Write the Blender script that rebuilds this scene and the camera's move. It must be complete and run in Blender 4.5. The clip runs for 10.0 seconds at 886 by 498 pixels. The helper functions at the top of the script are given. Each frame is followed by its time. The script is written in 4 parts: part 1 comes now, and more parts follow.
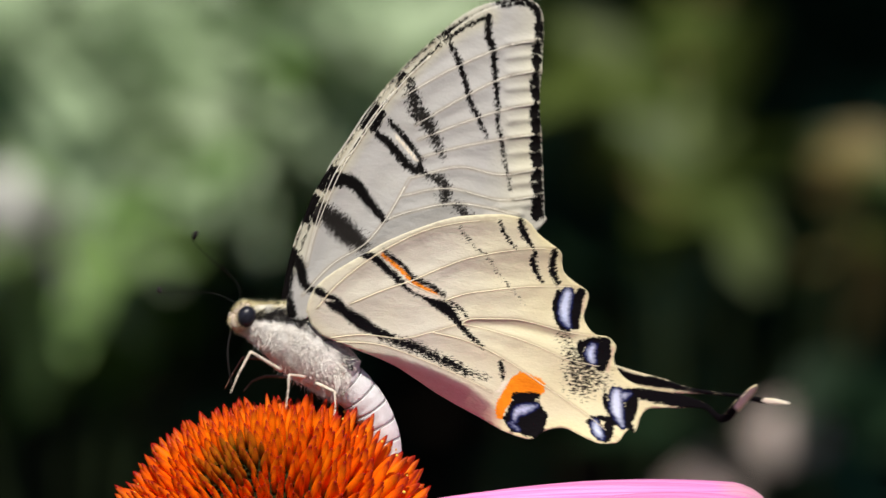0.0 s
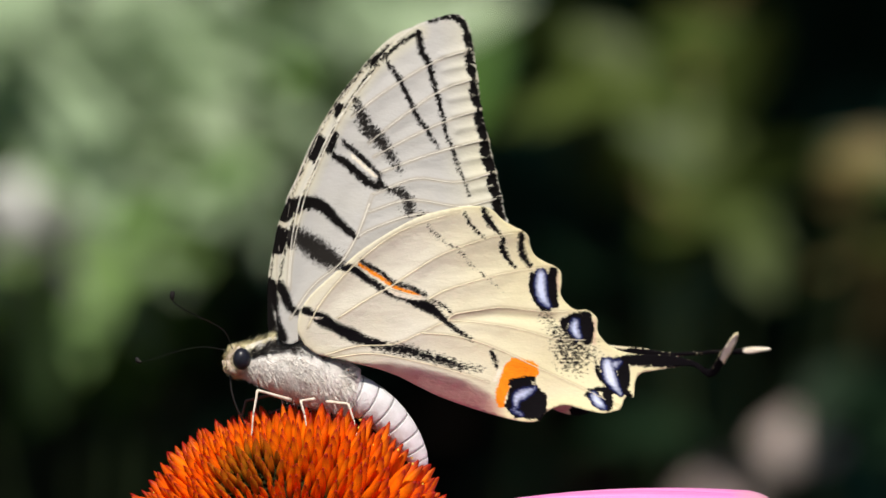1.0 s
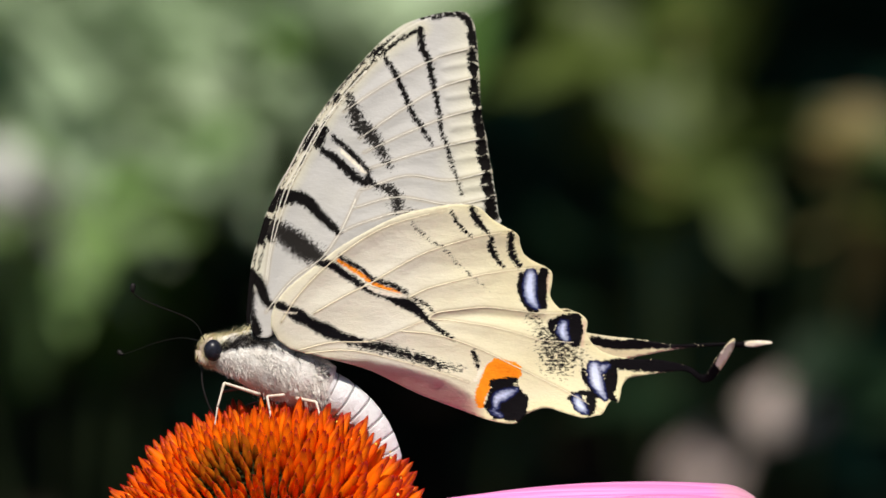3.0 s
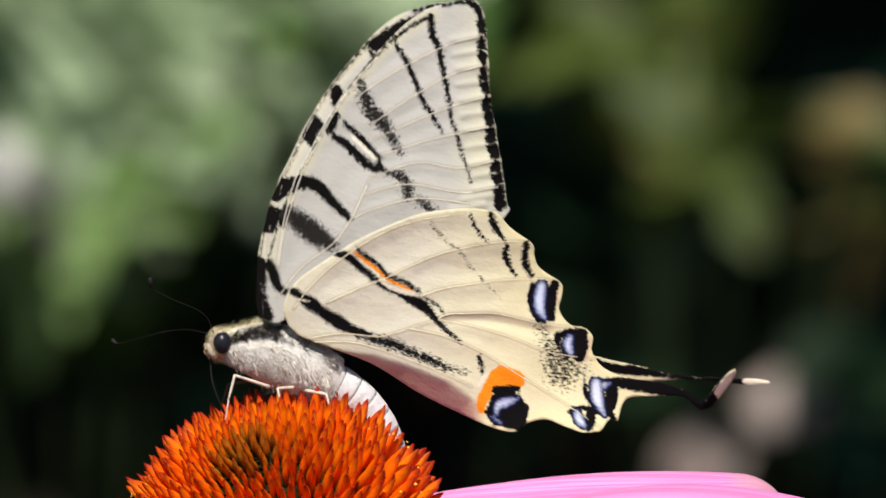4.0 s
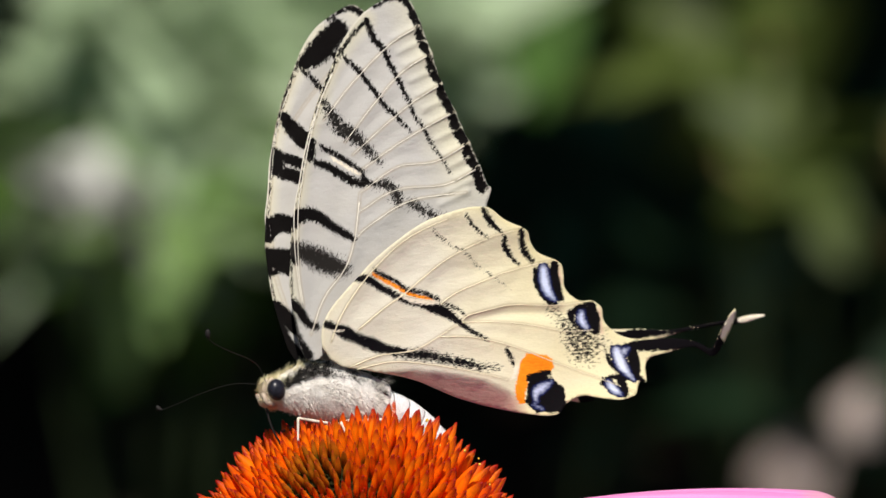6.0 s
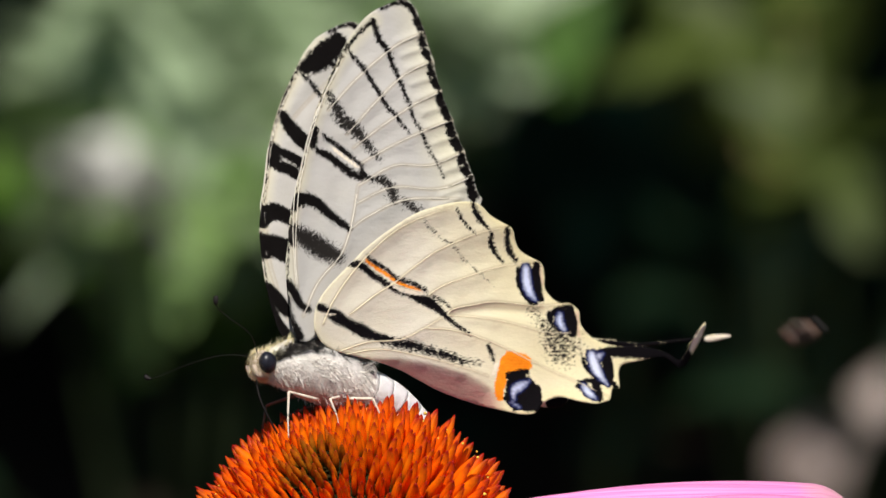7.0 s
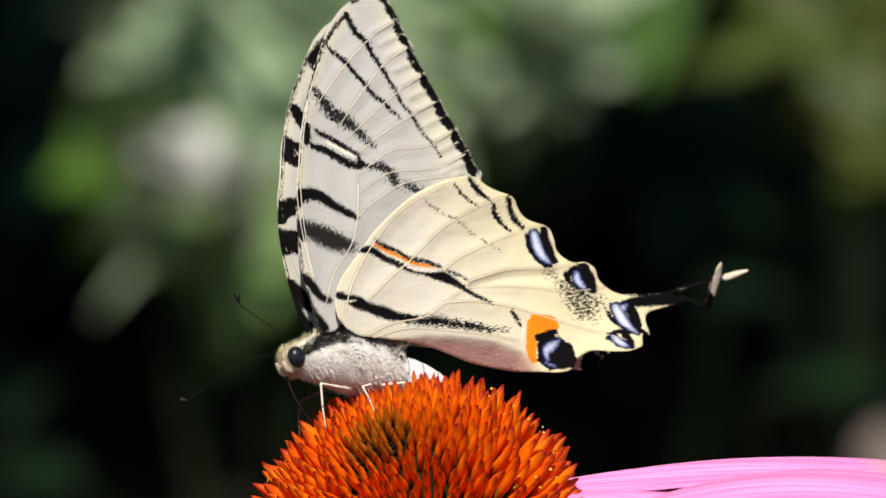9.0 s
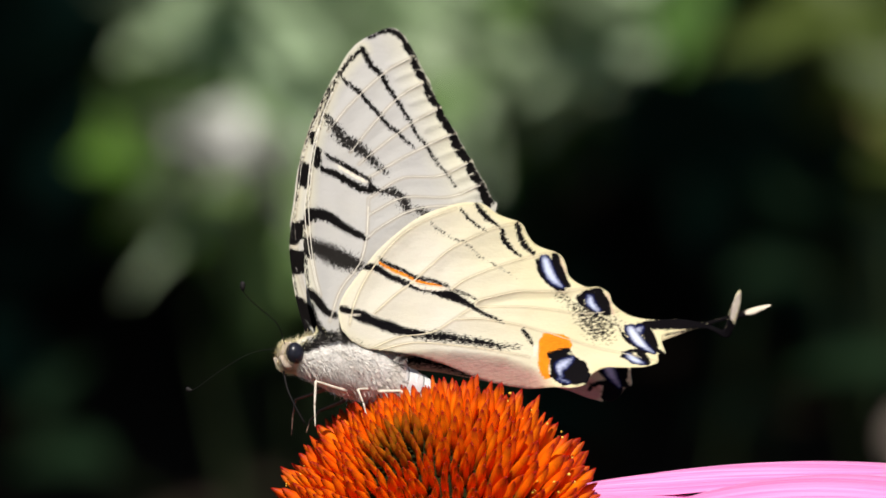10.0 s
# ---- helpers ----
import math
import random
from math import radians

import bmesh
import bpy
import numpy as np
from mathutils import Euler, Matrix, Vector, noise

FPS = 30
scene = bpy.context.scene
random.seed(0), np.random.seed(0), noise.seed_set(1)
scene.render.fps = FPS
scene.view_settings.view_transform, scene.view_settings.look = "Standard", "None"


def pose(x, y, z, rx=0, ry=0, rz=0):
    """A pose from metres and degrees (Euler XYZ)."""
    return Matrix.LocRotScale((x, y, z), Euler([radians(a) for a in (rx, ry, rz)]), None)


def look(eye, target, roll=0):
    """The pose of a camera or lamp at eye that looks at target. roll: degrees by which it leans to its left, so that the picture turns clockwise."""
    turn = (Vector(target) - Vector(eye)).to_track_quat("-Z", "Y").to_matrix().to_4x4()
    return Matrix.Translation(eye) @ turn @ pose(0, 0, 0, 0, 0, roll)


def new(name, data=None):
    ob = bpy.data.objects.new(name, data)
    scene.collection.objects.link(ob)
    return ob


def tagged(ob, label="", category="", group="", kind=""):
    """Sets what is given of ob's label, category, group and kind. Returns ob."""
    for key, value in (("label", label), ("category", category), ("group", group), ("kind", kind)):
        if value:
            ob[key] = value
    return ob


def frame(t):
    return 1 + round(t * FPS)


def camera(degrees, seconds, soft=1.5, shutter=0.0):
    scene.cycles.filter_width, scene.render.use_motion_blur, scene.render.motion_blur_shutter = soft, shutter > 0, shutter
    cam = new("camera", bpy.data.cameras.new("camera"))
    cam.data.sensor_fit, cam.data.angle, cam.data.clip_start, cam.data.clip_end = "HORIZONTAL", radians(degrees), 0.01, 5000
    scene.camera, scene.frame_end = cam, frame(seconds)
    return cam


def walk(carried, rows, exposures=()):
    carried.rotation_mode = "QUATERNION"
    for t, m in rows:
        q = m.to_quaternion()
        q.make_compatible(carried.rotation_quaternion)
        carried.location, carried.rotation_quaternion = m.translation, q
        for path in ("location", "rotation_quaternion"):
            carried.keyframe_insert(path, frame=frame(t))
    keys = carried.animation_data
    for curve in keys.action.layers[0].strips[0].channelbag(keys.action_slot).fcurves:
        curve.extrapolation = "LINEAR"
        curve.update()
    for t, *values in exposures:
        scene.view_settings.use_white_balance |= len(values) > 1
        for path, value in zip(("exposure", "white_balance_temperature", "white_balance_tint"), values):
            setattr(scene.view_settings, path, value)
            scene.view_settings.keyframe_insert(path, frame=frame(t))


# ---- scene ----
from mathutils.geometry import delaunay_2d_cdt

MM = 0.001
# the subject's space: x to the right, y away from the lens, z up, tipped with the lens
SUB = pose(0, 0, 0.95, -8)
REACH = 0.9      # from the lens to the subject, m

# ---- camera ----
cam = camera(6.105, 10.0, soft=1.5, shutter=0.4)
cam.data.dof.use_dof = True
cam.data.dof.focus_distance = REACH - 0.003
cam.data.dof.aperture_fstop = 40.0
walk(cam, [(t, SUB @ pose(0, -REACH, 0, 90 + tilt, 0, turn)) for t, turn, tilt in (
    (0, -0.070, -0.051),
    (0.2, -0.054, -0.043),
    (0.5, -0.031, -0.031),
    (0.8, -0.012, -0.012),
    (1, 0.000, 0.000),
    (1.5, 0.082, -0.047),
    (1.8, 0.061, -0.126),
    (2, 0.047, -0.179),
    (2.2, 0.006, -0.196),
    (2.5, -0.055, -0.222),
    (2.7, -0.078, -0.226),
    (3.8, -0.101, -0.242),
    (4, -0.094, -0.273),
    (4.2, -0.081, -0.339),
    (4.5, -0.062, -0.437),
    (4.7, 0.010, -0.434),
    (5, 0.117, -0.429),
    (5.2, 0.146, -0.240),
    (5.5, 0.351, -0.144),
    (5.7, 0.448, -0.156),
    (6.8, 0.604, -0.281),
    (7, 0.667, -0.292),
    (7.5, 0.850, -0.265),
    (7.8, 0.939, -0.265),
    (8, 0.998, -0.265),
    (8.3, 1.105, -0.275),
    (8.5, 1.177, -0.281),
    (8.7, 1.213, -0.309),
    (9, 1.267, -0.351),
    (9.2, 1.287, -0.363),
    (9.5, 1.317, -0.382),
    (9.8, 1.415, -0.443),
    (10, 1.481, -0.483),
)])

# ---- light ----
SUN_AZ, SUN_EL = 267.0, 60.0   # degrees; azimuth counter-clockwise from +x
world = bpy.data.worlds.new("sky")
scene.world = world
world.use_nodes = True
sky = world.node_tree.nodes.new("ShaderNodeTexSky")
sky.sky_type, sky.sun_disc = "NISHITA", False
sky.sun_elevation, sky.sun_rotation = radians(SUN_EL), radians(90 - SUN_AZ)
world.node_tree.links.new(sky.outputs[0], world.node_tree.nodes["Background"].inputs[0])
world.node_tree.nodes["Background"].inputs[1].default_value = 0.05
sun = new("sun", bpy.data.lights.new("sun", "SUN"))
sun.data.energy, sun.data.angle, sun.data.color = 4.6, radians(0.53), (1.0, 0.95, 0.87)
sun_way = Vector((math.cos(radians(SUN_AZ)) * math.cos(radians(SUN_EL)), math.sin(radians(SUN_AZ)) * math.cos(radians(SUN_EL)), math.sin(radians(SUN_EL))))
sun.matrix_world = look(sun_way * 4, (0, 0, 0))
scene.view_settings.exposure = 0.34


# ---- materials ----
def nodes_of(name):
    m = bpy.data.materials.new(name)
    m.use_nodes = True
    nt = m.node_tree
    return m, nt, nt.nodes["Principled BSDF"]


def node(nt, kind, **put):
    n = nt.nodes.new(kind)
    for k, v in put.items():
        n.inputs[k.replace("_", " ")].default_value = v
    return n


def math_node(nt, op, a, b=None, c=None, clamp=False):
    n = nt.nodes.new("ShaderNodeMath")
    n.operation, n.use_clamp = op, clamp
    for i, v in enumerate((a, b, c)):
        if v is None:
            continue
        if isinstance(v, (int, float)):
            n.inputs[i].default_value = v
        else:
            nt.links.new(v, n.inputs[i])
    return n.outputs[0]


def mix(nt, fac, a, b):
    n = nt.nodes.new("ShaderNodeMix")
    n.data_type = "RGBA"
    for i, v in ((0, fac), (6, a), (7, b)):
        if isinstance(v, tuple):
            n.inputs[i].default_value = (*v, 1)
        elif isinstance(v, (int, float)):
            n.inputs[i].default_value = v
        else:
            nt.links.new(v, n.inputs[i])
    return n.outputs[2]


def noise_of(nt, scale, detail=3.0, stretch=None, coord="Object", rough=0.55):
    tc = nt.nodes.new("ShaderNodeTexCoord")
    n = node(nt, "ShaderNodeTexNoise", Scale=scale, Detail=detail, Roughness=rough)
    if stretch:
        mp = nt.nodes.new("ShaderNodeMapping")
        mp.inputs["Scale"].default_value = stretch
        nt.links.new(tc.outputs[coord], mp.inputs[0])
        nt.links.new(mp.outputs[0], n.inputs["Vector"])
    else:
        nt.links.new(tc.outputs[coord], n.inputs["Vector"])
    return n.outputs["Fac"]


def attr(nt, name):
    n = nt.nodes.new("ShaderNodeAttribute")
    n.attribute_name = name
    return n.outputs["Fac"]


def bump(nt, bsdf, height, strength, distance):
    n = node(nt, "ShaderNodeBump", Strength=strength, Distance=distance)
    nt.links.new(height, n.inputs["Height"])
    nt.links.new(n.outputs[0], bsdf.inputs["Normal"])


def plain(name, dark, light, scale, rough=0.6, relief=0.3, depth=0.0001, stretch=None, spec=0.4, coat=0.0):
    """A two-tone surface, mottled at two scales, with a fine relief."""
    m, nt, b = nodes_of(name)
    big, fine = noise_of(nt, scale, 3, stretch), noise_of(nt, scale * 7, 4, stretch)
    f = math_node(nt, "ADD", math_node(nt, "MULTIPLY", big, 0.65), math_node(nt, "MULTIPLY", fine, 0.35))
    f = math_node(nt, "MULTIPLY_ADD", f, 3.0, -1.0, True)
    nt.links.new(mix(nt, f, dark, light), b.inputs["Base Color"])
    b.inputs["Roughness"].default_value = rough
    b.inputs["Specular IOR Level"].default_value = spec
    b.inputs["Coat Weight"].default_value = coat
    bump(nt, b, fine, relief, depth)
    return m


def wing_material(name, ground_a, ground_b, dark, through_light):
    """Scales: a pale ground and the dark, blue, orange and rosy fields, ragged along their edges."""
    m, nt, b = nodes_of(name)
    rows = nt.nodes.new("ShaderNodeCombineXYZ")
    nt.links.new(math_node(nt, "MULTIPLY", attr(nt, "turn"), 7.5), rows.inputs[0])
    nt.links.new(math_node(nt, "MULTIPLY", attr(nt, "reach"), 1.7), rows.inputs[1])
    streak = node(nt, "ShaderNodeTexNoise", Scale=1.0, Detail=2.0, Roughness=0.65)
    nt.links.new(rows.outputs[0], streak.inputs["Vector"])
    grain = streak.outputs["Fac"]
    grain2 = noise_of(nt, 9000, 1)
    rag = math_node(nt, "MULTIPLY_ADD", math_node(nt, "MULTIPLY_ADD", grain2, 0.2, math_node(nt, "MULTIPLY", grain, 0.8)), 7.5, -3.75)
    cloud = noise_of(nt, 170, 3)
    field = {k: math_node(nt, "MULTIPLY_ADD", math_node(nt, "ADD", attr(nt, k), rag), 1.3, 0.5, True) for k in ("black", "orange", "pale")}
    field["blue"] = math_node(nt, "MULTIPLY_ADD", math_node(nt, "MULTIPLY_ADD", rag, 0.5, attr(nt, "blue")), 0.8, 0.5, True)
    tint = math_node(nt, "MULTIPLY_ADD", cloud, 0.5, math_node(nt, "ADD", attr(nt, "tint"), -0.25), True)
    col = mix(nt, tint, ground_a, ground_b)
    speck = math_node(nt, "MULTIPLY_ADD", grain2, 1.4, -0.45, True)
    col = mix(nt, math_node(nt, "MULTIPLY", speck, 0.22), col, (0.32, 0.27, 0.2))
    col = mix(nt, math_node(nt, "MULTIPLY", attr(nt, "pink"), math_node(nt, "MULTIPLY_ADD", grain, 0.6, 0.6, True)), col, (0.58, 0.3, 0.26))
    # thin brown line beside each vein paints the shadow of its ridge
    rib = math_node(nt, "SUBTRACT", 1.0, math_node(nt, "MULTIPLY", math_node(nt, "ABSOLUTE", math_node(nt, "SUBTRACT", attr(nt, "vein"), 0.16)), 7.0), None, True)
    col = mix(nt, math_node(nt, "MULTIPLY", rib, 0.34), col, (0.36, 0.26, 0.14))
    col = mix(nt, field["orange"], col, mix(nt, grain, (0.82, 0.19, 0.008), (0.98, 0.34, 0.02)))
    col = mix(nt, field["black"], col, mix(nt, math_node(nt, "MULTIPLY", attr(nt, "grey"), 1.0, None, True), dark, (0.07, 0.062, 0.055)))
    deep = math_node(nt, "MULTIPLY_ADD", attr(nt, "blue"), 0.4, math_node(nt, "MULTIPLY_ADD", grain, 1.1, -0.75), True)
    col = mix(nt, field["blue"], col, mix(nt, deep, (0.015, 0.02, 0.085), mix(nt, cloud, (0.34, 0.42, 0.72), (0.82, 0.84, 0.92))))
    col = mix(nt, field["pale"], col, (0.85, 0.76, 0.62))
    nt.links.new(col, b.inputs["Base Color"])
    b.inputs["Roughness"].default_value = 0.62
    b.inputs["Specular IOR Level"].default_value = 0.02
    ripple = noise_of(nt, 650, 4, (0.5, 1, 1), rough=0.65)
    bump(nt, b, math_node(nt, "ADD", ripple, math_node(nt, "MULTIPLY", grain, 0.2)), 0.7, 0.00022)
    tr = nt.nodes.new("ShaderNodeBsdfTranslucent")
    nt.links.new(col, tr.inputs[0])
    ms = nt.nodes.new("ShaderNodeMixShader")
    ms.inputs[0].default_value = through_light
    nt.links.new(b.outputs[0], ms.inputs[1])
    nt.links.new(tr.outputs[0], ms.inputs[2])
    nt.links.new(ms.outputs[0], nt.nodes["Material Output"].inputs[0])
    return m


def leaf_material(name, dark, light, through_light=0.3, spec=0.35):
    m, nt, b = nodes_of(name)
    isl = nt.nodes.new("ShaderNodeNewGeometry").outputs["Random Per Island"]
    f = math_node(nt, "MULTIPLY_ADD", noise_of(nt, 60, 3), 0.6, math_node(nt, "MULTIPLY_ADD", isl, 0.7, -0.15), True)
    col = mix(nt, f, dark, light)
    nt.links.new(col, b.inputs["Base Color"])
    b.inputs["Roughness"].default_value = 0.55
    b.inputs["Specular IOR Level"].default_value = spec
    tr = nt.nodes.new("ShaderNodeBsdfTranslucent")
    nt.links.new(col, tr.inputs[0])
    ms = nt.nodes.new("ShaderNodeMixShader")
    ms.inputs[0].default_value = through_light
    nt.links.new(b.outputs[0], ms.inputs[1])
    nt.links.new(tr.outputs[0], ms.inputs[2])
    nt.links.new(ms.outputs[0], nt.nodes["Material Output"].inputs[0])
    return m


M_FORE = wing_material("forewing_scales", (0.52, 0.5, 0.475), (0.66, 0.62, 0.47), (0.006, 0.005, 0.005), 0.22)
M_HIND = wing_material("hindwing_scales", (0.73, 0.68, 0.565), (0.77, 0.69, 0.42), (0.006, 0.005, 0.006), 0.2)
M_VEIN = plain("wing_vein", (0.62, 0.54, 0.37), (0.78, 0.7, 0.5), 600, 0.55)
M_VEIN_GREY = plain("wing_vein_grey", (0.58, 0.54, 0.46), (0.74, 0.69, 0.59), 600, 0.55)
M_WHITE = plain("abdomen_scales", (0.83, 0.81, 0.8), (0.97, 0.96, 0.96), 1100, 0.7, 1.0, 0.0003, spec=0.2)
M_JOINT = plain("abdomen_joint", (0.1, 0.09, 0.09), (0.55, 0.53, 0.52), 1500, 0.8)
M_FUR = plain("body_fur", (0.58, 0.53, 0.46), (0.93, 0.89, 0.84), 330, 0.8, spec=0.15)
M_FUR_DARK = plain("dark_fur", (0.01, 0.009, 0.008), (0.03, 0.026, 0.024), 700, 0.85, spec=0.08)
M_FUR_CREAM = plain("cream_fur", (0.5, 0.43, 0.24), (0.8, 0.73, 0.46), 600, 0.75)
M_SKIN = plain("body_skin", (0.45, 0.42, 0.38), (0.82, 0.78, 0.73), 450, 0.7, 0.6, 0.0002)
M_FACE = plain("face_scales", (0.38, 0.29, 0.22), (0.68, 0.57, 0.46), 700, 0.7)
M_EYE = plain("compound_eye", (0.006, 0.006, 0.009), (0.02, 0.02, 0.03), 3000, 0.3, 0.1, 0.00003, None, 0.25, 0.0)
M_BLACK = plain("black_cuticle", (0.008, 0.007, 0.007), (0.02, 0.017, 0.016), 900, 0.6, spec=0.15)
M_LEG = plain("pale_leg", (0.5, 0.42, 0.32), (0.82, 0.74, 0.62), 900, 0.6)
M_LEG_DARK = plain("brown_leg", (0.05, 0.025, 0.018), (0.16, 0.08, 0.05), 900, 0.5)


def spine_material(name, shades, top):
    m, nt, b = nodes_of(name)
    rnd = nt.nodes.new("ShaderNodeObjectInfo").outputs["Random"]
    isl = nt.nodes.new("ShaderNodeNewGeometry").outputs["Random Per Island"]
    tip = attr(nt, "tip")
    rnd = math_node(nt, "FRACT", math_node(nt, "ADD", rnd, isl))
    low = mix(nt, rnd, shades[0], shades[1])
    mid = mix(nt, rnd, shades[2], shades[3])
    mid = mix(nt, math_node(nt, "MULTIPLY", isl, 0.3), mid, shades[4])
    g = math_node(nt, "ADD", tip, math_node(nt, "MULTIPLY_ADD", noise_of(nt, 900, 3), 0.3, -0.15))
    col = mix(nt, math_node(nt, "MULTIPLY_ADD", g, 3.3, -0.55, True), low, mid)
    col = mix(nt, math_node(nt, "MULTIPLY_ADD", g, 3.8, -2.7, True), col, top)
    nt.links.new(col, b.inputs["Base Color"])
    b.inputs["Roughness"].default_value = 0.5
    b.inputs["Specular IOR Level"].default_value = 0.15
    b.inputs["Subsurface Weight"].default_value = 0.0
    bump(nt, b, noise_of(nt, 2500, 3, (1, 1, 0.2)), 0.3, 0.0001)
    tr = nt.nodes.new("ShaderNodeBsdfTranslucent")
    nt.links.new(col, tr.inputs[0])
    ms = nt.nodes.new("ShaderNodeMixShader")
    ms.inputs[0].default_value = 0.22
    nt.links.new(b.outputs[0], ms.inputs[1])
    nt.links.new(tr.outputs[0], ms.inputs[2])
    nt.links.new(ms.outputs[0], nt.nodes["Material Output"].inputs[0])
    return m


def petal_material(name, a, c, dull):
    m, nt, b = nodes_of(name)
    along, across = attr(nt, "along"), attr(nt, "across")
    groove = node(nt, "ShaderNodeTexNoise", Scale=1.0, Detail=3.0)
    cmb = nt.nodes.new("ShaderNodeCombineXYZ")
    nt.links.new(math_node(nt, "MULTIPLY", across, 16.0), cmb.inputs[0])
    nt.links.new(math_node(nt, "MULTIPLY", along, 1.6), cmb.inputs[1])
    nt.links.new(cmb.outputs[0], groove.inputs["Vector"])
    g = groove.outputs["Fac"]
    col = mix(nt, math_node(nt, "MULTIPLY_ADD", g, 2.2, -0.6, True), a, c)
    col = mix(nt, math_node(nt, "MULTIPLY_ADD", math_node(nt, "ADD", along, math_node(nt, "MULTIPLY", noise_of(nt, 200), 0.25)), 5.0, -4.5, True), col, dull)
    nt.links.new(col, b.inputs["Base Color"])
    b.inputs["Roughness"].default_value = 0.5
    bump(nt, b, g, 0.6, 0.0005)
    tr = nt.nodes.new("ShaderNodeBsdfTranslucent")
    nt.links.new(col, tr.inputs[0])
    ms = nt.nodes.new("ShaderNodeMixShader")
    ms.inputs[0].default_value = 0.25
    nt.links.new(b.outputs[0], ms.inputs[1])
    nt.links.new(tr.outputs[0], ms.inputs[2])
    nt.links.new(ms.outputs[0], nt.nodes["Material Output"].inputs[0])
    return m


M_SPINE = spine_material("cone_spine", ((0.62, 0.13, 0.004), (0.34, 0.14, 0.01), (0.97, 0.135, 0.001), (1.0, 0.25, 0.002), (0.9, 0.08, 0.002)), (0.3, 0.008, 0.002))
M_YOUNG = spine_material("young_spine", ((0.06, 0.09, 0.008), (0.1, 0.1, 0.012), (0.5, 0.14, 0.006), (0.75, 0.16, 0.004), (0.2, 0.14, 0.01)), (0.3, 0.03, 0.003))
# cone brown taken almost to black for the shade between the spines
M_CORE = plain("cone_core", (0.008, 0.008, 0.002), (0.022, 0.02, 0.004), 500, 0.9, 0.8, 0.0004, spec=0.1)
M_POLLEN = plain("pollen", (0.55, 0.3, 0.02), (0.85, 0.6, 0.08), 900, 0.7)
M_PETAL = petal_material("pink_petal", (0.8, 0.17, 0.5), (0.95, 0.42, 0.74), (0.6, 0.4, 0.33))
M_PETAL_PALE = petal_material("faded_petal", (0.32, 0.25, 0.225), (0.43, 0.35, 0.32), (0.38, 0.3, 0.265))
M_STEM = plain("green_stem", (0.05, 0.09, 0.02), (0.12, 0.19, 0.05), 200, 0.6)
M_SAGE = leaf_material("sage_leaf", (0.26, 0.36, 0.2), (0.44, 0.53, 0.35))
M_GREEN = leaf_material("green_leaf", (0.05, 0.13, 0.014), (0.15, 0.28, 0.04))
M_OLIVE = leaf_material("olive_leaf", (0.036, 0.06, 0.008), (0.092, 0.125, 0.022))
M_TAN = leaf_material("tan_leaf", (0.17, 0.13, 0.045), (0.3, 0.23, 0.09))
M_LIGHTGREEN = leaf_material("light_green_leaf", (0.12, 0.22, 0.06), (0.26, 0.38, 0.13))
M_PALE = leaf_material("pale_woolly_leaf", (0.52, 0.52, 0.48), (0.72, 0.72, 0.67), 0.15)
# leaf green darkened so the colour carries part of the deep shade
M_SHADELEAF = leaf_material("shade_dark_leaf", (0.014, 0.038, 0.026), (0.038, 0.095, 0.058), 0.05, 0.05)
# near-black green: the shade low down is put into the leaf colour
M_LOWLEAF_SHADE = leaf_material("low_shade_leaf", (0.004, 0.011, 0.005), (0.011, 0.026, 0.011), 0.1, 0.1)
# stems coloured near black, as if in shade, though the sun reaches them
M_STEM_SHADE = plain("shade_dark_stem", (0.008, 0.012, 0.005), (0.02, 0.03, 0.012), 80, 0.9, spec=0.05)
M_SOIL = plain("soil", (0.02, 0.015, 0.01), (0.05, 0.035, 0.025), 12, 0.95, 0.8, 0.01, spec=0.1)
M_BARK = plain("bark", (0.04, 0.03, 0.02), (0.12, 0.09, 0.06), 60, 0.9, 0.8, 0.003)
M_FLY = plain("fly_body", (0.035, 0.022, 0.017), (0.15, 0.09, 0.065), 500, 0.4)
M_FLYWING = plain("fly_wing", (0.05, 0.04, 0.033), (0.13, 0.1, 0.08), 400, 0.3)


# ---- building helpers ----
def part(name, bm, material, parent=None, label="", smooth=True):
    """Links a bmesh (or a mesh) as one object under a thing or part."""
    if isinstance(bm, bmesh.types.BMesh):
        me = bpy.data.meshes.new(name)
        bm.to_mesh(me)
        bm.free()
    else:
        me = bm
    if material and not me.materials:
        me.materials.append(material)
    if smooth:
        me.polygons.foreach_set("use_smooth", [True] * len(me.polygons))
    ob = new(name, me)
    if parent:
        ob.parent = parent
    return tagged(ob, label) if label else ob


def mesh_of(name, verts, faces):
    me = bpy.data.meshes.new(name)
    me.from_pydata(verts, [], faces)
    me.update()
    return me


def spline(pts, per=8, closed=False):
    """Catmull-Rom through points of any width."""
    p = [np.array(q, float) for q in pts]
    n = len(p)
    out = []
    for i in range(n if closed else n - 1):
        if closed:
            a, b, c, d = p[i - 1], p[i], p[(i + 1) % n], p[(i + 2) % n]
        else:
            b, c = p[i], p[i + 1]
            a, d = p[i - 1] if i else 2 * b - c, p[i + 2] if i + 2 < n else 2 * c - b
        for k in range(per):
            u = k / per
            out.append(0.5 * (2 * b + (c - a) * u + (2 * a - 5 * b + 4 * c - d) * u * u + (3 * b - a - 3 * c + d) * u ** 3))
    if not closed:
        out.append(p[-1])
    return out


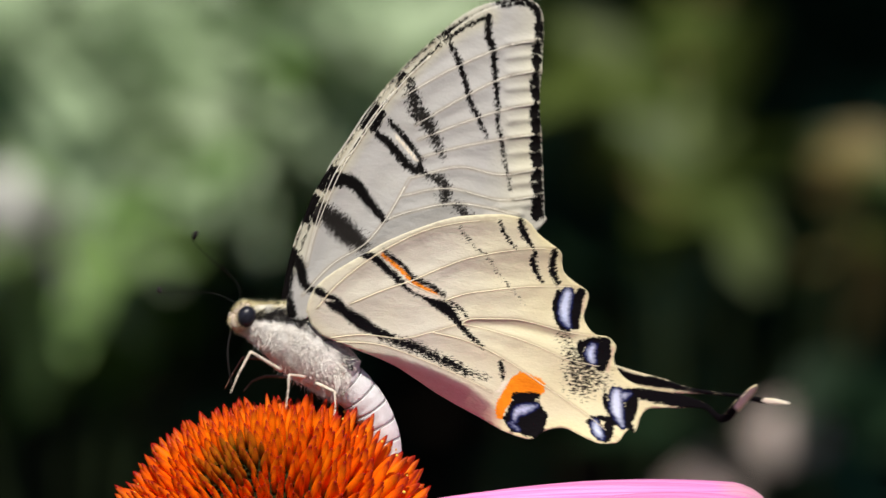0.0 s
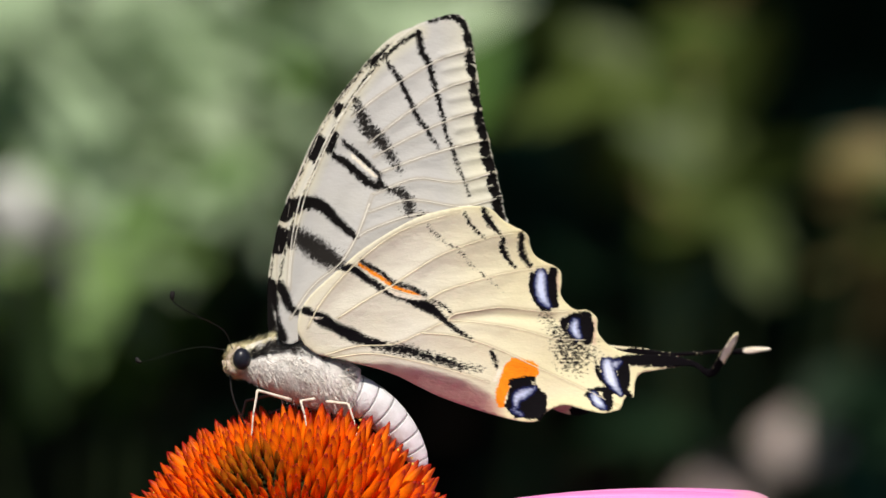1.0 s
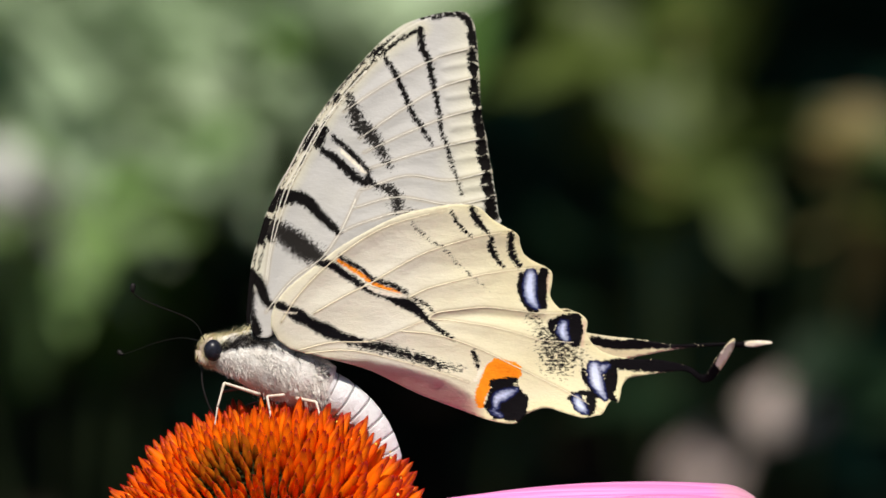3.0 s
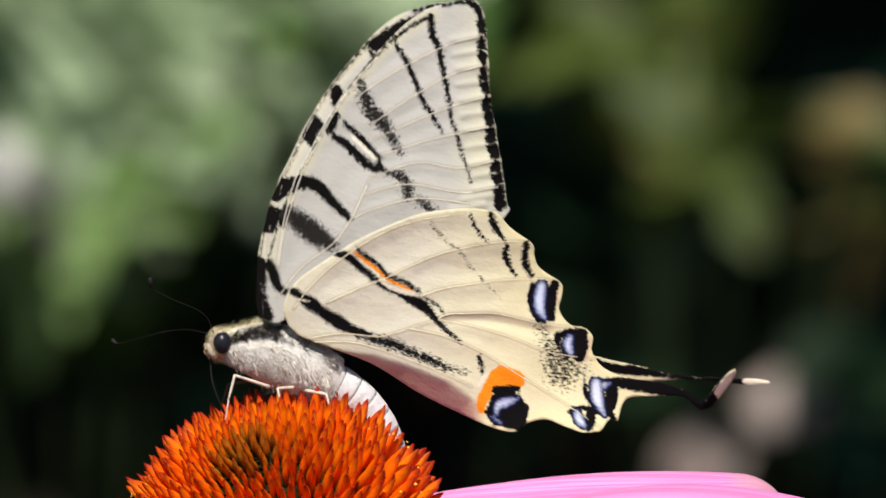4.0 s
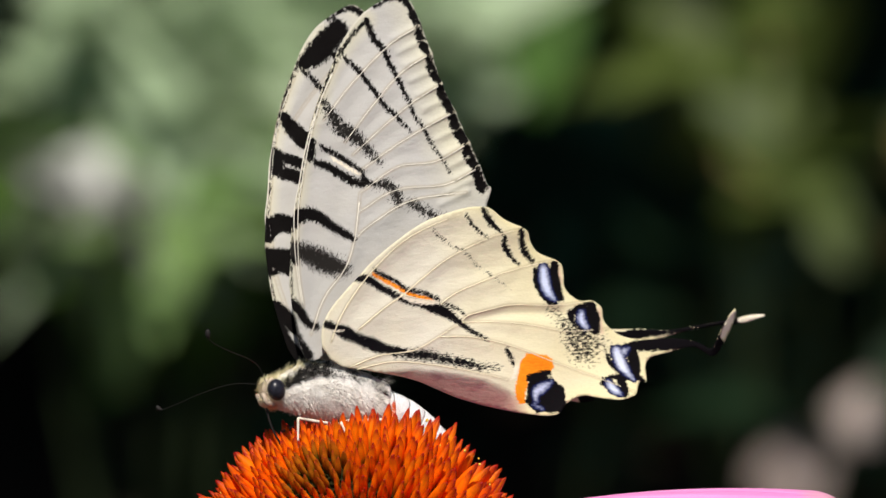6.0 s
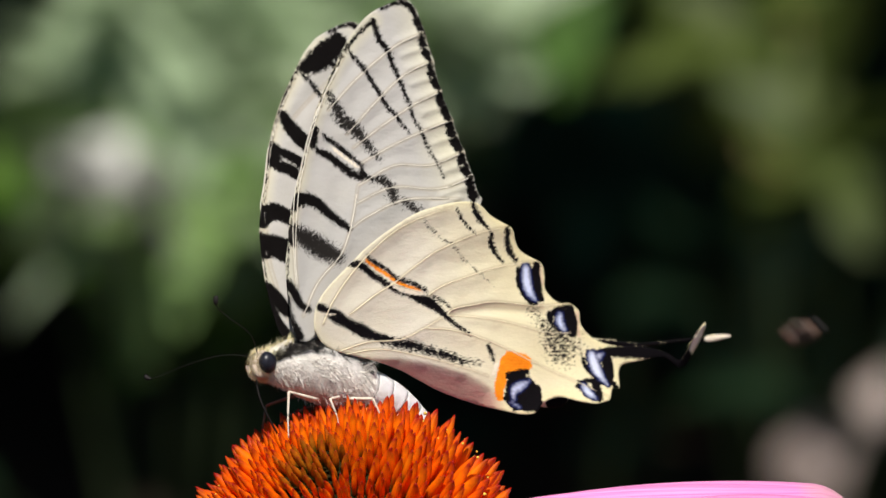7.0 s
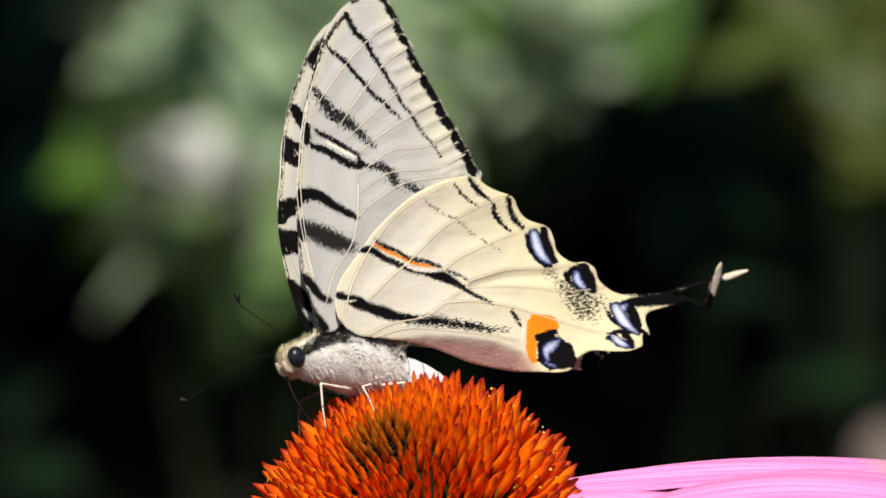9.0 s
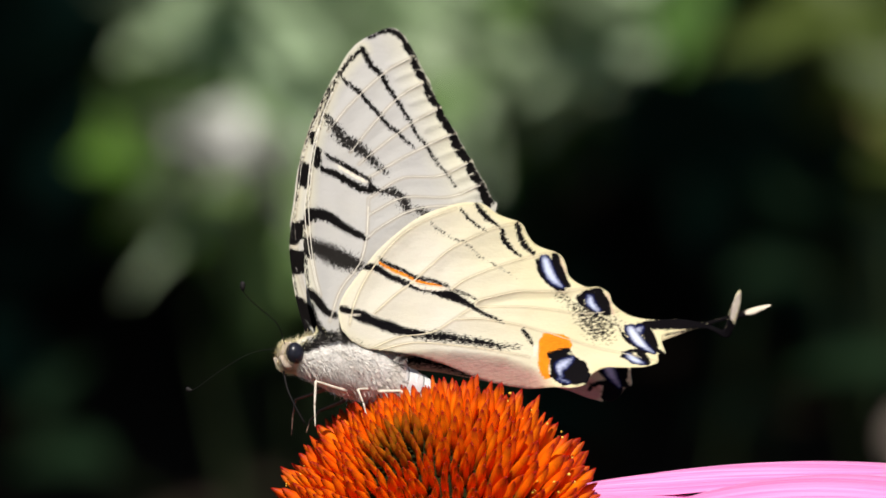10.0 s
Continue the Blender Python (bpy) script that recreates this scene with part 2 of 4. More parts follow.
def tube(bm, pts, radii, sides=8, squash=1.0, cap=True):
    """A closed tube along points, with a radius at each."""
    pts = [Vector(p) for p in pts]
    rings, up = [], Vector((0, 1, 0))
    for i, p in enumerate(pts):
        d = (pts[min(i + 1, len(pts) - 1)] - pts[max(i - 1, 0)]).normalized()
        s = up - d * up.dot(d)
        if s.length < 0.05:
            s = Vector((1, 0, 0)) - d * d.x
        s.normalize()
        n = d.cross(s)
        rings.append([bm.verts.new(p + (s * math.cos(a) * squash + n * math.sin(a)) * radii[i]) for a in (2 * math.pi * k / sides for k in range(sides))])
    for r, q in zip(rings, rings[1:]):
        for k in range(sides):
            bm.faces.new((r[k], r[(k + 1) % sides], q[(k + 1) % sides], q[k]))
    if cap:
        bm.faces.new(rings[0][::-1])
        bm.faces.new(rings[-1])
    return bm


def ball(bm, centre, radii, seg=16, rings=10, turn=None):
    m = Matrix.Translation(centre) @ (turn or Matrix()) @ Matrix.Diagonal((*radii, 1))
    bmesh.ops.create_uvsphere(bm, u_segments=seg, v_segments=rings, radius=1, matrix=m)
    return bm


def empty(name, label, category, group="", m=None):
    ob = new(name)
    ob.empty_display_size = 0.01
    if m is not None:
        ob.matrix_world = m
    return tagged(ob, label, category, group)


# ---- wings ----
def to_line(q, line):
    """Distance from each point in q to a polyline of (x, z, halfwidth), less the halfwidth there."""
    best = np.full(len(q), 99.0)
    for a, b in zip(line, line[1:]):
        d = b[:2] - a[:2]
        u = np.clip(((q - a[:2]) @ d) / max(d @ d, 1e-9), 0, 1)
        best = np.minimum(best, np.linalg.norm(q - a[:2] - u[:, None] * d, axis=1) - (a[2] + u * (b[2] - a[2])))
    return best


def field(q, lines, soft):
    """High inside the marks, falling off outside; soft (mm) is how ragged the edge is."""
    f = np.full(len(q), -9.0)
    for line in lines:
        f = np.maximum(f, -to_line(q, np.array(spline(line, 6))) / soft)
    return f


def inside(q, poly):
    hit = np.zeros(len(q), bool)
    for (x0, z0), (x1, z1) in zip(poly, np.roll(poly, -1, 0)):
        c = (z0 > q[:, 1]) != (z1 > q[:, 1])
        hit ^= c & (q[:, 0] < (x1 - x0) * (q[:, 1] - z0) / (z1 - z0 + 1e-12) + x0)
    return hit


HINGE = (-3.6, 2.3, 2.4)    # of the left and right wings on the thorax, mm


def wing(name, outline, step, shape, marks, material, side, butterfly, label):
    """A wing as a thin shell over its outline; side is -1 for the left wing, 1 for the right. x, z lie in the wing, y is its relief."""
    edge = np.array(outline)
    lo, hi = edge.min(0), edge.max(0)
    gx, gz = np.meshgrid(np.arange(lo[0], hi[0], step), np.arange(lo[1], hi[1], step))
    gx[1::2] += step / 2
    grid = np.stack([gx.ravel(), gz.ravel()], 1)
    grid = grid[inside(grid, edge)]
    grid = grid[to_line(grid, np.c_[np.vstack([edge, edge[:1]]), np.zeros(len(edge) + 1)]) > step * 0.45]
    pts = np.vstack([edge, grid])
    n = len(edge)
    v, _, f, *_ = delaunay_2d_cdt([Vector(p) for p in pts], [(i, (i + 1) % n) for i in range(n)], [], 1, 1e-5)
    q = np.array([(p.x, p.y) for p in v])
    y = shape(q) * side
    thick = 0.03
    co = np.c_[q[:, 0], y, q[:, 1]] - np.array((HINGE[0], 0, HINGE[2]))
    k = len(co)
    both = np.vstack([co - (0, thick, 0), co + (0, thick, 0)]) * MM
    tri = [tuple(t) for t in f]
    faces = tri + [tuple(i + k for i in t[::-1]) for t in tri]
    count = {}
    for t in tri:
        for a, b in zip(t, t[1:] + t[:1]):
            count[(a, b)] = 1
    faces += [(b, a, a + k, b + k) for a, b in count if (b, a) not in count]
    me = mesh_of(name, both.tolist(), faces)
    for key, value in marks(q).items():
        me.attributes.new(key, "FLOAT", "POINT").data.foreach_set("value", np.tile(value, 2).astype(np.float32))
    ob = part(name, me, material, butterfly, label)
    return ob


def veins(parent, lines, shape, side, radius, material, swell=(1.0, 0.6)):
    for line in lines:
        s = np.array(spline(line, 6))[:-1 if len(line) < 6 else -2]
        y = shape(s[:, :2]) * side
        pts = np.c_[s[:, 0], y + side * 0.02, s[:, 1]] - np.array((HINGE[0], 0, HINGE[2]))
        r = np.linspace(*swell, len(s)) * radius * MM
        part("vein", tube(bmesh.new(), (pts * MM).tolist(), r, 6), material, parent)


FORE_EDGE = spline([(-4.9, 1.5), (-5.4, 3.0), (-5.4, 4.5), (-5.3, 7.0), (-5.0, 9.8), (-4.4, 12.3), (-3.8, 14.8), (-2.9, 17.2), (-1.7, 19.7), (-0.4, 22.6), (1.0, 25.8), (2.8, 28.9), (4.5, 31.4), (6.3, 33.7), (8.2, 36.0), (10.3, 37.9), (12.3, 39.0), (14.7, 39.9), (15.9, 40.1), (16.8, 39.6), (17.5, 38.1), (18.0, 34.4), (18.5, 29.5), (19.2, 26.5), (19.9, 23.4), (20.6, 20.3), (21.2, 17.6), (21.3, 16.5), (17.9, 12.2), (12.7, 9.2), (6.8, 6.1), (1.0, 3.4), (-2.3, 2.0), (-3.6, 1.3)], 6, True)
FORE_VEINS = [[(-3.9, 7.3), (-3.7, 10.8), (-3.2, 13.5), (-2.1, 18.0), (-0.8, 21.1), (1.2, 25.5), (3.6, 29.6), (6.6, 33.4)],
    [(-4.1, 7.2), (-3.7, 12.7), (-2.7, 17.6), (-1.3, 20.7), (0.6, 24.9), (3.0, 28.9)],
    [(-3.8, 4.1), (-1.3, 7.8), (1.9, 10.7), (3.6, 13.5), (4.5, 15.6), (5.6, 18.6)],
    [(3.3, 27.2), (7.6, 30.7), (13.2, 34.4), (17.2, 36.0)],
    [(5.2, 24.4), (9.4, 27.9), (13.8, 31.1), (17.9, 32.8)],
    [(5.8, 22.9), (10.4, 25.6), (14.4, 27.7), (18.5, 29.3)],
    [(6.4, 21.1), (10.9, 23.1), (14.9, 24.6), (19.2, 26.0)],
    [(5.6, 18.6), (10.7, 20.8), (15.5, 20.8), (20.0, 22.3)],
    [(4.9, 16.5), (9.9, 18.3), (16.0, 18.1), (20.7, 19.5)],
    [(3.6, 13.6), (6.1, 15.0), (11.4, 16.9), (18.2, 16.9)]]
FORE_BARS = [[(1.3, 25.0, 0.37), (0.7, 23.4, 0.49)],
    [(2.3, 24.3, 0.2), (3.6, 23.4, 0.27), (4.8, 22.4, 0.3), (5.8, 21.4, 0.24), (6.5, 20.8, 0.2)],
    [(1.2, 22.7, 0.31), (2.3, 22.2, 0.37), (3.7, 21.2, 0.43), (5.2, 20.0, 0.43), (6.3, 19.6, 0.37)],
    [(6.5, 20.6, 0.2), (6.7, 19.7, 0.3), (7.6, 19.4, 0.1)],
    [(-2.5, 17.4, 0.49), (-3.0, 16.2, 0.43)],
    [(-2.2, 17.0, 0.67), (-1.0, 17.2, 0.67), (0.2, 16.6, 0.61), (1.3, 15.6, 0.49), (2.5, 14.6, 0.43), (3.5, 13.8, 0.31)],
    [(-3.6, 14.0, 0.43), (-3.9, 12.4, 0.49)],
    [(-5.1, 7.8, 0.49), (-4.4, 6.6, 0.55), (-3.8, 5.3, 0.43), (-2.9, 4.8, 0.31)],
    [(-5.4, 6.4, 0.24), (-5.3, 4.2, 0.24), (-4.7, 1.9, 0.60)]]
FORE_STREAKS = [[(7.4, 34.1, 0.18), (8.6, 32.4, 0.31), (9.6, 30.7, 0.31), (10.7, 28.3, 0.28), (11.9, 26.6, 0.28), (12.7, 25.5, 0.21), (13.4, 24.5, 0.09)],
    [(11.3, 37.3, 0.43), (11.7, 35.4, 0.40), (12.5, 33.8, 0.37), (13.0, 31.7, 0.31), (13.8, 28.6, 0.24), (14.3, 26.2, 0.18), (14.8, 25.0, 0.18), (15.6, 22.9, 0.18), (16.2, 21.4, 0.12), (16.9, 19.5, 0.06)]]
FORE_SOFT = [[(3.7, 29.1, 0.24), (4.4, 27.4, 0.55), (5.1, 26.0, 0.67), (6.1, 25.2, 0.73), (7.1, 24.1, 0.55), (7.9, 22.9, 0.37), (8.8, 21.7, 0.12)],
    [(-4.2, 13.6, 0.70), (-2.7, 13.1, 0.95), (-1.2, 12.3, 1.16), (0.3, 11.3, 1.10), (1.6, 10.7, 0.73)],
    [(7.6, 19.3, 0.18), (8.9, 19.0, 0.49), (9.7, 18.2, 0.49), (9.8, 17.1, 0.49)],
    [(11.4, 16.6, 0.31), (13.2, 15.4, 0.31), (15.7, 13.7, 0.24)]]
FORE_MARGIN = [[(16.9, 37.6, 0.37), (17.2, 35.9, 0.24)],
    [(17.2, 35.3, 0.43), (17.3, 34.1, 0.49), (17.5, 33.1, 0.37)],
    [(17.6, 32.2, 0.43), (17.7, 31.0, 0.55), (18.1, 29.8, 0.43)],
    [(18.1, 28.8, 0.49), (18.3, 27.6, 0.61), (18.7, 26.4, 0.49)],
    [(18.8, 25.5, 0.55), (19.0, 24.0, 0.67), (19.5, 22.7, 0.55)],
    [(19.6, 21.7, 0.55), (19.7, 20.7, 0.67), (20.1, 19.8, 0.55)],
    [(20.1, 18.9, 0.61), (20.4, 17.4, 0.73)]]
FORE_TIP = [[(12.3, 38.9, 0.18), (14.8, 39.7, 0.24), (15.9, 39.6, 0.37), (16.7, 38.8, 0.37), (17.3, 37.2, 0.31), (17.4, 36.1, 0.31)],
    [(17.4, 35.4, 0.31), (17.6, 34.2, 0.37), (17.7, 33.2, 0.24)]]
FORE_COSTA = [(-5.1, 7.2, 0.12), (-4.8, 9.7, 0.12), (-4.3, 12.1, 0.12), (-3.7, 14.6, 0.12), (-2.8, 17.0, 0.12), (-1.6, 19.5, 0.12), (-0.3, 22.5, 0.12), (1.1, 25.6, 0.15), (2.9, 28.7, 0.15), (4.6, 31.2, 0.18), (6.4, 33.5, 0.18), (8.6, 35.7, 0.24), (11.4, 37.7, 0.24)]
HIND_UPPER = [(-3.3, 2.6), (-3.3, 3.8), (-2.9, 5.2), (-1.7, 6.8), (0.3, 8.6), (2.0, 10.0), (3.7, 11.4), (6.0, 12.9), (8.3, 14.2), (10.6, 15.3), (13.0, 16.0), (16.1, 16.6), (18.4, 16.6), (19.5, 16.2), (20.7, 15.2), (22.2, 14.4), (23.1, 14.0), (23.8, 13.4), (24.0, 12.5), (24.6, 11.4), (26.0, 10.6), (27.0, 10.2), (27.7, 9.6), (27.7, 8.4), (27.5, 7.2), (28.2, 6.1), (29.2, 5.5), (30.5, 5.5), (31.2, 5.1), (31.7, 4.5), (31.6, 3.4), (32.0, 2.5), (33.1, 1.5), (34.9, 0.9), (37.0, 0.7), (39.5, 0.7), (41.8, 0.4), (43.4, 0.0), (44.5, -0.7), (45.1, -0.8)]
HIND_LOWER = [(45.6, -0.0), (46.2, 1.4), (47.3, 2.9), (48.0, 3.3), (48.1, 2.4), (47.5, 0.9), (46.7, -0.5), (46.1, -1.4), (45.1, -1.7), (44.4, -1.4), (43.4, -0.7), (42.2, -0.5), (39.7, -0.8), (37.5, -1.1), (36.3, -1.4), (35.6, -2.2), (35.3, -3.3), (35.0, -4.0), (34.4, -3.8), (33.9, -4.2), (33.2, -5.2), (32.3, -5.5), (31.1, -5.7), (29.8, -5.5), (28.6, -5.2), (27.4, -4.9), (26.2, -5.1), (25.1, -5.6), (24.6, -6.1), (24.1, -6.6), (23.0, -6.8), (21.5, -6.6), (20.2, -6.3), (18.3, -5.7), (15.8, -4.9), (13.2, -4.0), (10.7, -2.9), (8.1, -1.8), (5.6, -1.1), (3.1, -0.6), (0.9, -0.1), (-1.0, 0.3), (-2.5, 1.3)]
HIND_EDGE = spline(HIND_UPPER, 5) + spline(HIND_LOWER, 5)
FAR_TAIL = [(32.0, 3.1), (35.3, 2.7), (39.1, 2.5), (42.3, 2.2), (47.1, 2.7), (49.2, 2.9), (50.9, 3.2), (52.4, 3.2), (52.7, 3.0), (51.0, 2.5), (49.3, 2.3), (47.2, 2.3), (42.9, 1.7), (39.2, 0.8), (37.1, 0.2), (35.6, -0.9), (35.3, -2.5), (35.2, -3.6)]
HIND_VEINS = [[(-2.2, 3.1), (-0.9, 5.5), (1.5, 8.4), (3.9, 10.6), (7.2, 13.0), (10.7, 14.6), (15.5, 16.0)],
    [(1.3, 4.2), (4.2, 6.0), (7.7, 7.9), (10.0, 9.3), (12.9, 11.0), (15.9, 12.2), (19.5, 13.3), (23.0, 13.9)],
    [(11.7, 6.3), (13.9, 7.4), (16.9, 8.3), (19.9, 9.1), (23.6, 9.8), (26.9, 10.2)],
    [(14.0, 4.2), (14.9, 4.8), (17.2, 5.2), (20.3, 5.6), (23.4, 5.4), (26.5, 5.2), (30.5, 5.4)],
    [(14.0, 4.1), (16.7, 4.0), (20.5, 3.6), (23.6, 3.0), (26.7, 2.3), (32.0, 2.2)],
    [(-0.1, 0.2), (3.5, 1.2), (7.8, 1.5), (10.8, 2.7), (14.0, 4.2)],
    [(11.0, 2.7), (14.4, 2.5), (17.6, 1.8), (20.7, 0.7), (24.6, -1.0), (29.0, -2.9), (33.2, -5.0)],
    [(0.6, -0.1), (5.4, 0.4), (11.0, -0.5), (14.8, -1.4), (18.6, -2.5)],
    [(7.1, 7.6), (11.6, 6.4)]]
HIND_BARS = [[(-2.5, 5.0, 0.43), (-1.5, 4.5, 0.49), (-0.4, 4.0, 0.73), (1.1, 3.2, 0.55), (2.7, 2.5, 0.73), (4.3, 1.9, 0.55), (5.9, 1.6, 0.37), (6.9, 1.6, 0.12)],
    [(1.7, 9.7, 0.31), (3.2, 9.5, 0.43), (4.4, 8.7, 0.37), (5.5, 8.1, 0.37), (6.6, 7.4, 0.31), (7.8, 6.9, 0.37), (9.1, 6.5, 0.37), (10.7, 6.0, 0.55), (12.0, 5.5, 0.61), (13.0, 4.8, 0.43), (13.8, 4.1, 0.31), (15.1, 3.1, 0.24), (16.4, 2.3, 0.18), (17.1, 1.9, 0.06)],
    [(3.9, 10.5, 0.18), (5.1, 9.9, 0.24), (6.4, 9.2, 0.21), (7.7, 8.2, 0.24), (9.0, 7.8, 0.24), (10.2, 7.5, 0.24), (11.4, 6.9, 0.24)],
    [(12.2, 6.4, 0.06), (13.2, 5.9, 0.12), (14.1, 5.4, 0.12), (14.5, 5.0, 0.06)]]
HIND_DASHES = [[(18.3, 16.4, 0.24), (18.8, 15.3, 0.37), (19.5, 14.5, 0.31), (20.2, 13.8, 0.18)],
    [(16.0, 15.9, 0.12), (16.7, 14.8, 0.15), (17.6, 13.8, 0.12), (18.5, 13.2, 0.06)],
    [(20.7, 13.2, 0.18), (20.7, 12.2, 0.34), (21.2, 11.2, 0.28), (22.2, 10.0, 0.12)],
    [(22.8, 13.6, 0.31), (22.9, 12.4, 0.34), (23.3, 11.2, 0.34), (24.0, 10.2, 0.24)],
    [(19.1, 0.8, 0.18), (19.4, -0.0, 0.24), (19.7, -0.9, 0.12)]]
HIND_SOFT = [[(11.8, 14.4, 0.24), (12.7, 13.5, 0.37), (13.7, 12.7, 0.24), (15.3, 11.9, 0.31), (16.3, 11.0, 0.31), (17.4, 9.9, 0.24), (18.7, 8.9, 0.18), (20.0, 8.0, 0.12), (20.9, 7.1, 0.06)],
    [(5.5, 1.2, 0.24), (7.8, 1.0, 0.49), (9.4, 0.8, 0.55), (11.6, 0.2, 0.43), (14.1, -0.4, 0.43), (15.7, -0.9, 0.24), (18.0, -1.1, 0.06)]]
HIND_LUNES = [[(24.3, 9.3, 0.18), (24.2, 7.9, 0.24), (24.5, 6.7, 0.18), (25.2, 5.7, 0.18), (26.0, 5.4, 0.12)],
    [(26.8, 9.7, 0.37), (26.5, 8.5, 0.52), (26.5, 7.2, 0.52), (26.8, 5.9, 0.24)],
    [(30.7, 5.1, 0.18), (29.0, 4.8, 0.24), (27.8, 4.1, 0.31), (27.8, 3.4, 0.18), (28.3, 2.7, 0.12), (29.1, 2.0, 0.12)],
    [(30.4, 4.7, 0.43), (30.3, 3.8, 0.78), (30.2, 2.8, 0.72), (30.4, 2.1, 0.31)],
    [(31.3, -0.6, 0.12), (31.4, -1.5, 0.16), (32.0, -2.4, 0.16), (32.8, -3.3, 0.12)],
    [(33.8, 0.0, 0.31), (34.4, -1.0, 0.55), (34.2, -2.2, 0.6), (34.1, -3.2, 0.31), (34.7, -3.7, 0.18)],
    [(29.7, -3.7, 0.12), (30.6, -3.2, 0.12), (32.4, -3.2, 0.18)],
    [(32.0, -3.7, 0.37), (32.0, -4.5, 0.43), (31.7, -5.2, 0.18)],
    [(32.4, -3.2, 0.24), (33.7, -3.5, 0.24)]]
HIND_EYESPOT = [[(22.7, -4.3, 1.84), (23.3, -4.6, 1.78)],
    [(21.4, -2.6, 0.37), (22.6, -2.3, 0.31), (23.7, -2.1, 0.24)],
    [(24.6, -4.1, 0.49), (24.1, -5.8, 0.67)],
    [(20.9, -4.9, 0.37), (21.7, -5.9, 0.37)]]
HIND_TAIL = [[(33.8, 0.0, 0.24), (36.2, 0.1, 0.43), (38.7, 0.1, 0.55), (41.2, -0.0, 0.49), (43.2, -0.4, 0.37), (44.6, -1.1, 0.37), (45.7, -1.1, 0.43), (46.2, -0.5, 0.31)],
    [(45.9, -0.7, 0.31), (46.2, 0.6, 0.15), (46.9, 2.1, 0.09)]]
HIND_BLUE = [[(25.3, 9.3, 0.62), (25.2, 7.9, 0.72), (25.4, 6.7, 0.6), (26.0, 5.9, 0.26)],
    [(29.1, 4.2, 0.42), (28.9, 3.5, 0.6), (29.3, 2.6, 0.4)],
    [(32.5, -0.4, 0.7), (32.7, -1.8, 0.75), (33.2, -2.9, 0.45), (33.6, -3.6, 0.2)],
    [(33.4, -0.4, 0.45), (34.0, -0.1, 0.18)],
    [(30.5, -3.9, 0.5), (30.8, -4.5, 0.6), (31.3, -5.0, 0.3)],
    [(21.7, -5.0, 0.3), (21.8, -4.2, 0.5), (22.4, -3.8, 0.6), (23.3, -3.4, 0.4), (23.9, -3.1, 0.18)],
    [(21.3, -5.5, 0.18), (22.3, -6.0, 0.2)]]
HIND_ORANGE = [[(21.6, -1.8, 0.70), (22.8, -1.5, 0.70), (24.0, -1.4, 0.40)],
    [(21.7, -0.4, 0.49), (23.1, -0.8, 0.67), (24.1, -0.7, 0.24)],
    [(21.3, -1.0, 0.73), (20.6, -2.5, 0.61), (20.0, -4.0, 0.49), (20.1, -4.9, 0.31)],
    [(3.8, 10.1, 0.21), (5.1, 9.4, 0.24), (6.4, 8.7, 0.24), (7.7, 7.9, 0.24), (9.0, 7.3, 0.24), (10.0, 7.1, 0.18), (10.9, 6.8, 0.12)]]
HIND_PALE = [[(7.0, 7.5, 0.18), (8.3, 6.9, 0.24), (10.0, 6.6, 0.24), (11.4, 6.5, 0.12)],
    [(46.5, 0.5, 0.37), (47.1, 1.7, 0.49), (47.8, 2.9, 0.24)],
    [(-2.5, 4.4, 0.09), (-1.4, 4.2, 0.09), (-0.6, 4.2, 0.09)],
    [(19.3, -2.4, 0.18), (20.1, -1.1, 0.18)]]
FAR_PALE = [(50.1, 2.7, 0.31), (52.6, 3.1, 0.31)]
FAR_DARK = [(33.5, 2.2, 0.31), (36.0, 1.8, 0.43), (39.1, 2.0, 0.37), (42.3, 2.0, 0.18), (47.1, 2.5, 0.24), (50.1, 2.6, 0.31)]
HIND_DUST = [[(25.6, 4.9, 0.31), (26.6, 3.4, 0.55), (28.1, 1.4, 1.59), (28.5, 0.2, 1.47)],
    [(29.2, 1.9, 0.49), (30.5, 0.5, 0.73)]]
HIND_RIM = [[(27.1, 9.4, 0.37), (27.1, 7.7, 0.31)],
    [(31.3, 4.3, 0.31), (31.1, 3.0, 0.31), (31.1, 1.9, 0.24)],
    [(39.0, -0.7, 0.12), (42.5, -0.5, 0.12)]]
FOLD_LINE = [(-0.1, 0.1), (2.5, -0.6), (7.4, -0.6), (12.4, -1.4), (16.1, -2.4), (19.7, -4.2)]
FAR_EDGE = spline(HIND_UPPER[:31] + FAR_TAIL[:9], 5) + spline(FAR_TAIL[9:] + [(34.3, -3.9), (33.4, -4.8), (31.9, -5.2), (29.7, -4.8), (27.7, -4.1), (25.7, -3.4), (23.8, -3.1), (21.2, -2.3), (17.9, -1.7), (14.0, -1.0), (10.1, -0.4), (6.8, 0.1), (3.6, 0.6), (0.3, 1.2)], 5)


def vein_gap(q, lines):
    return np.min([to_line(q, np.c_[np.array(spline(line, 4)), np.zeros(4 * (len(line) - 1) + 1)]) for line in lines], 0)


def crease(q, lines, depth):
    """Low furrows between the veins and a slow waviness of the membrane."""
    d = vein_gap(q, lines)
    wave = np.array([noise.noise(Vector((x * 0.16, z * 0.16, 3.0))) + 0.4 * noise.noise(Vector((x * 0.5, z * 0.5, 7.0))) for x, z in q])
    return -depth * (1 - np.exp(-(d / 0.9) ** 2)) + 0.22 * wave


# short stiff ribs that run out over the forewing's dark margin, at the vein ends and between them
RIB_ENDS = [(v[-1][0], v[-1][1]) for v in FORE_VEINS[3:]]
RIB_ENDS += [((a[0] + b[0]) / 2, (a[1] + b[1]) / 2) for a, b in zip(RIB_ENDS, RIB_ENDS[1:])]
FORE_RIBS = [[(x - 3.4, z - 0.9), (x + 0.3, z + 0.15)] for x, z in RIB_ENDS]


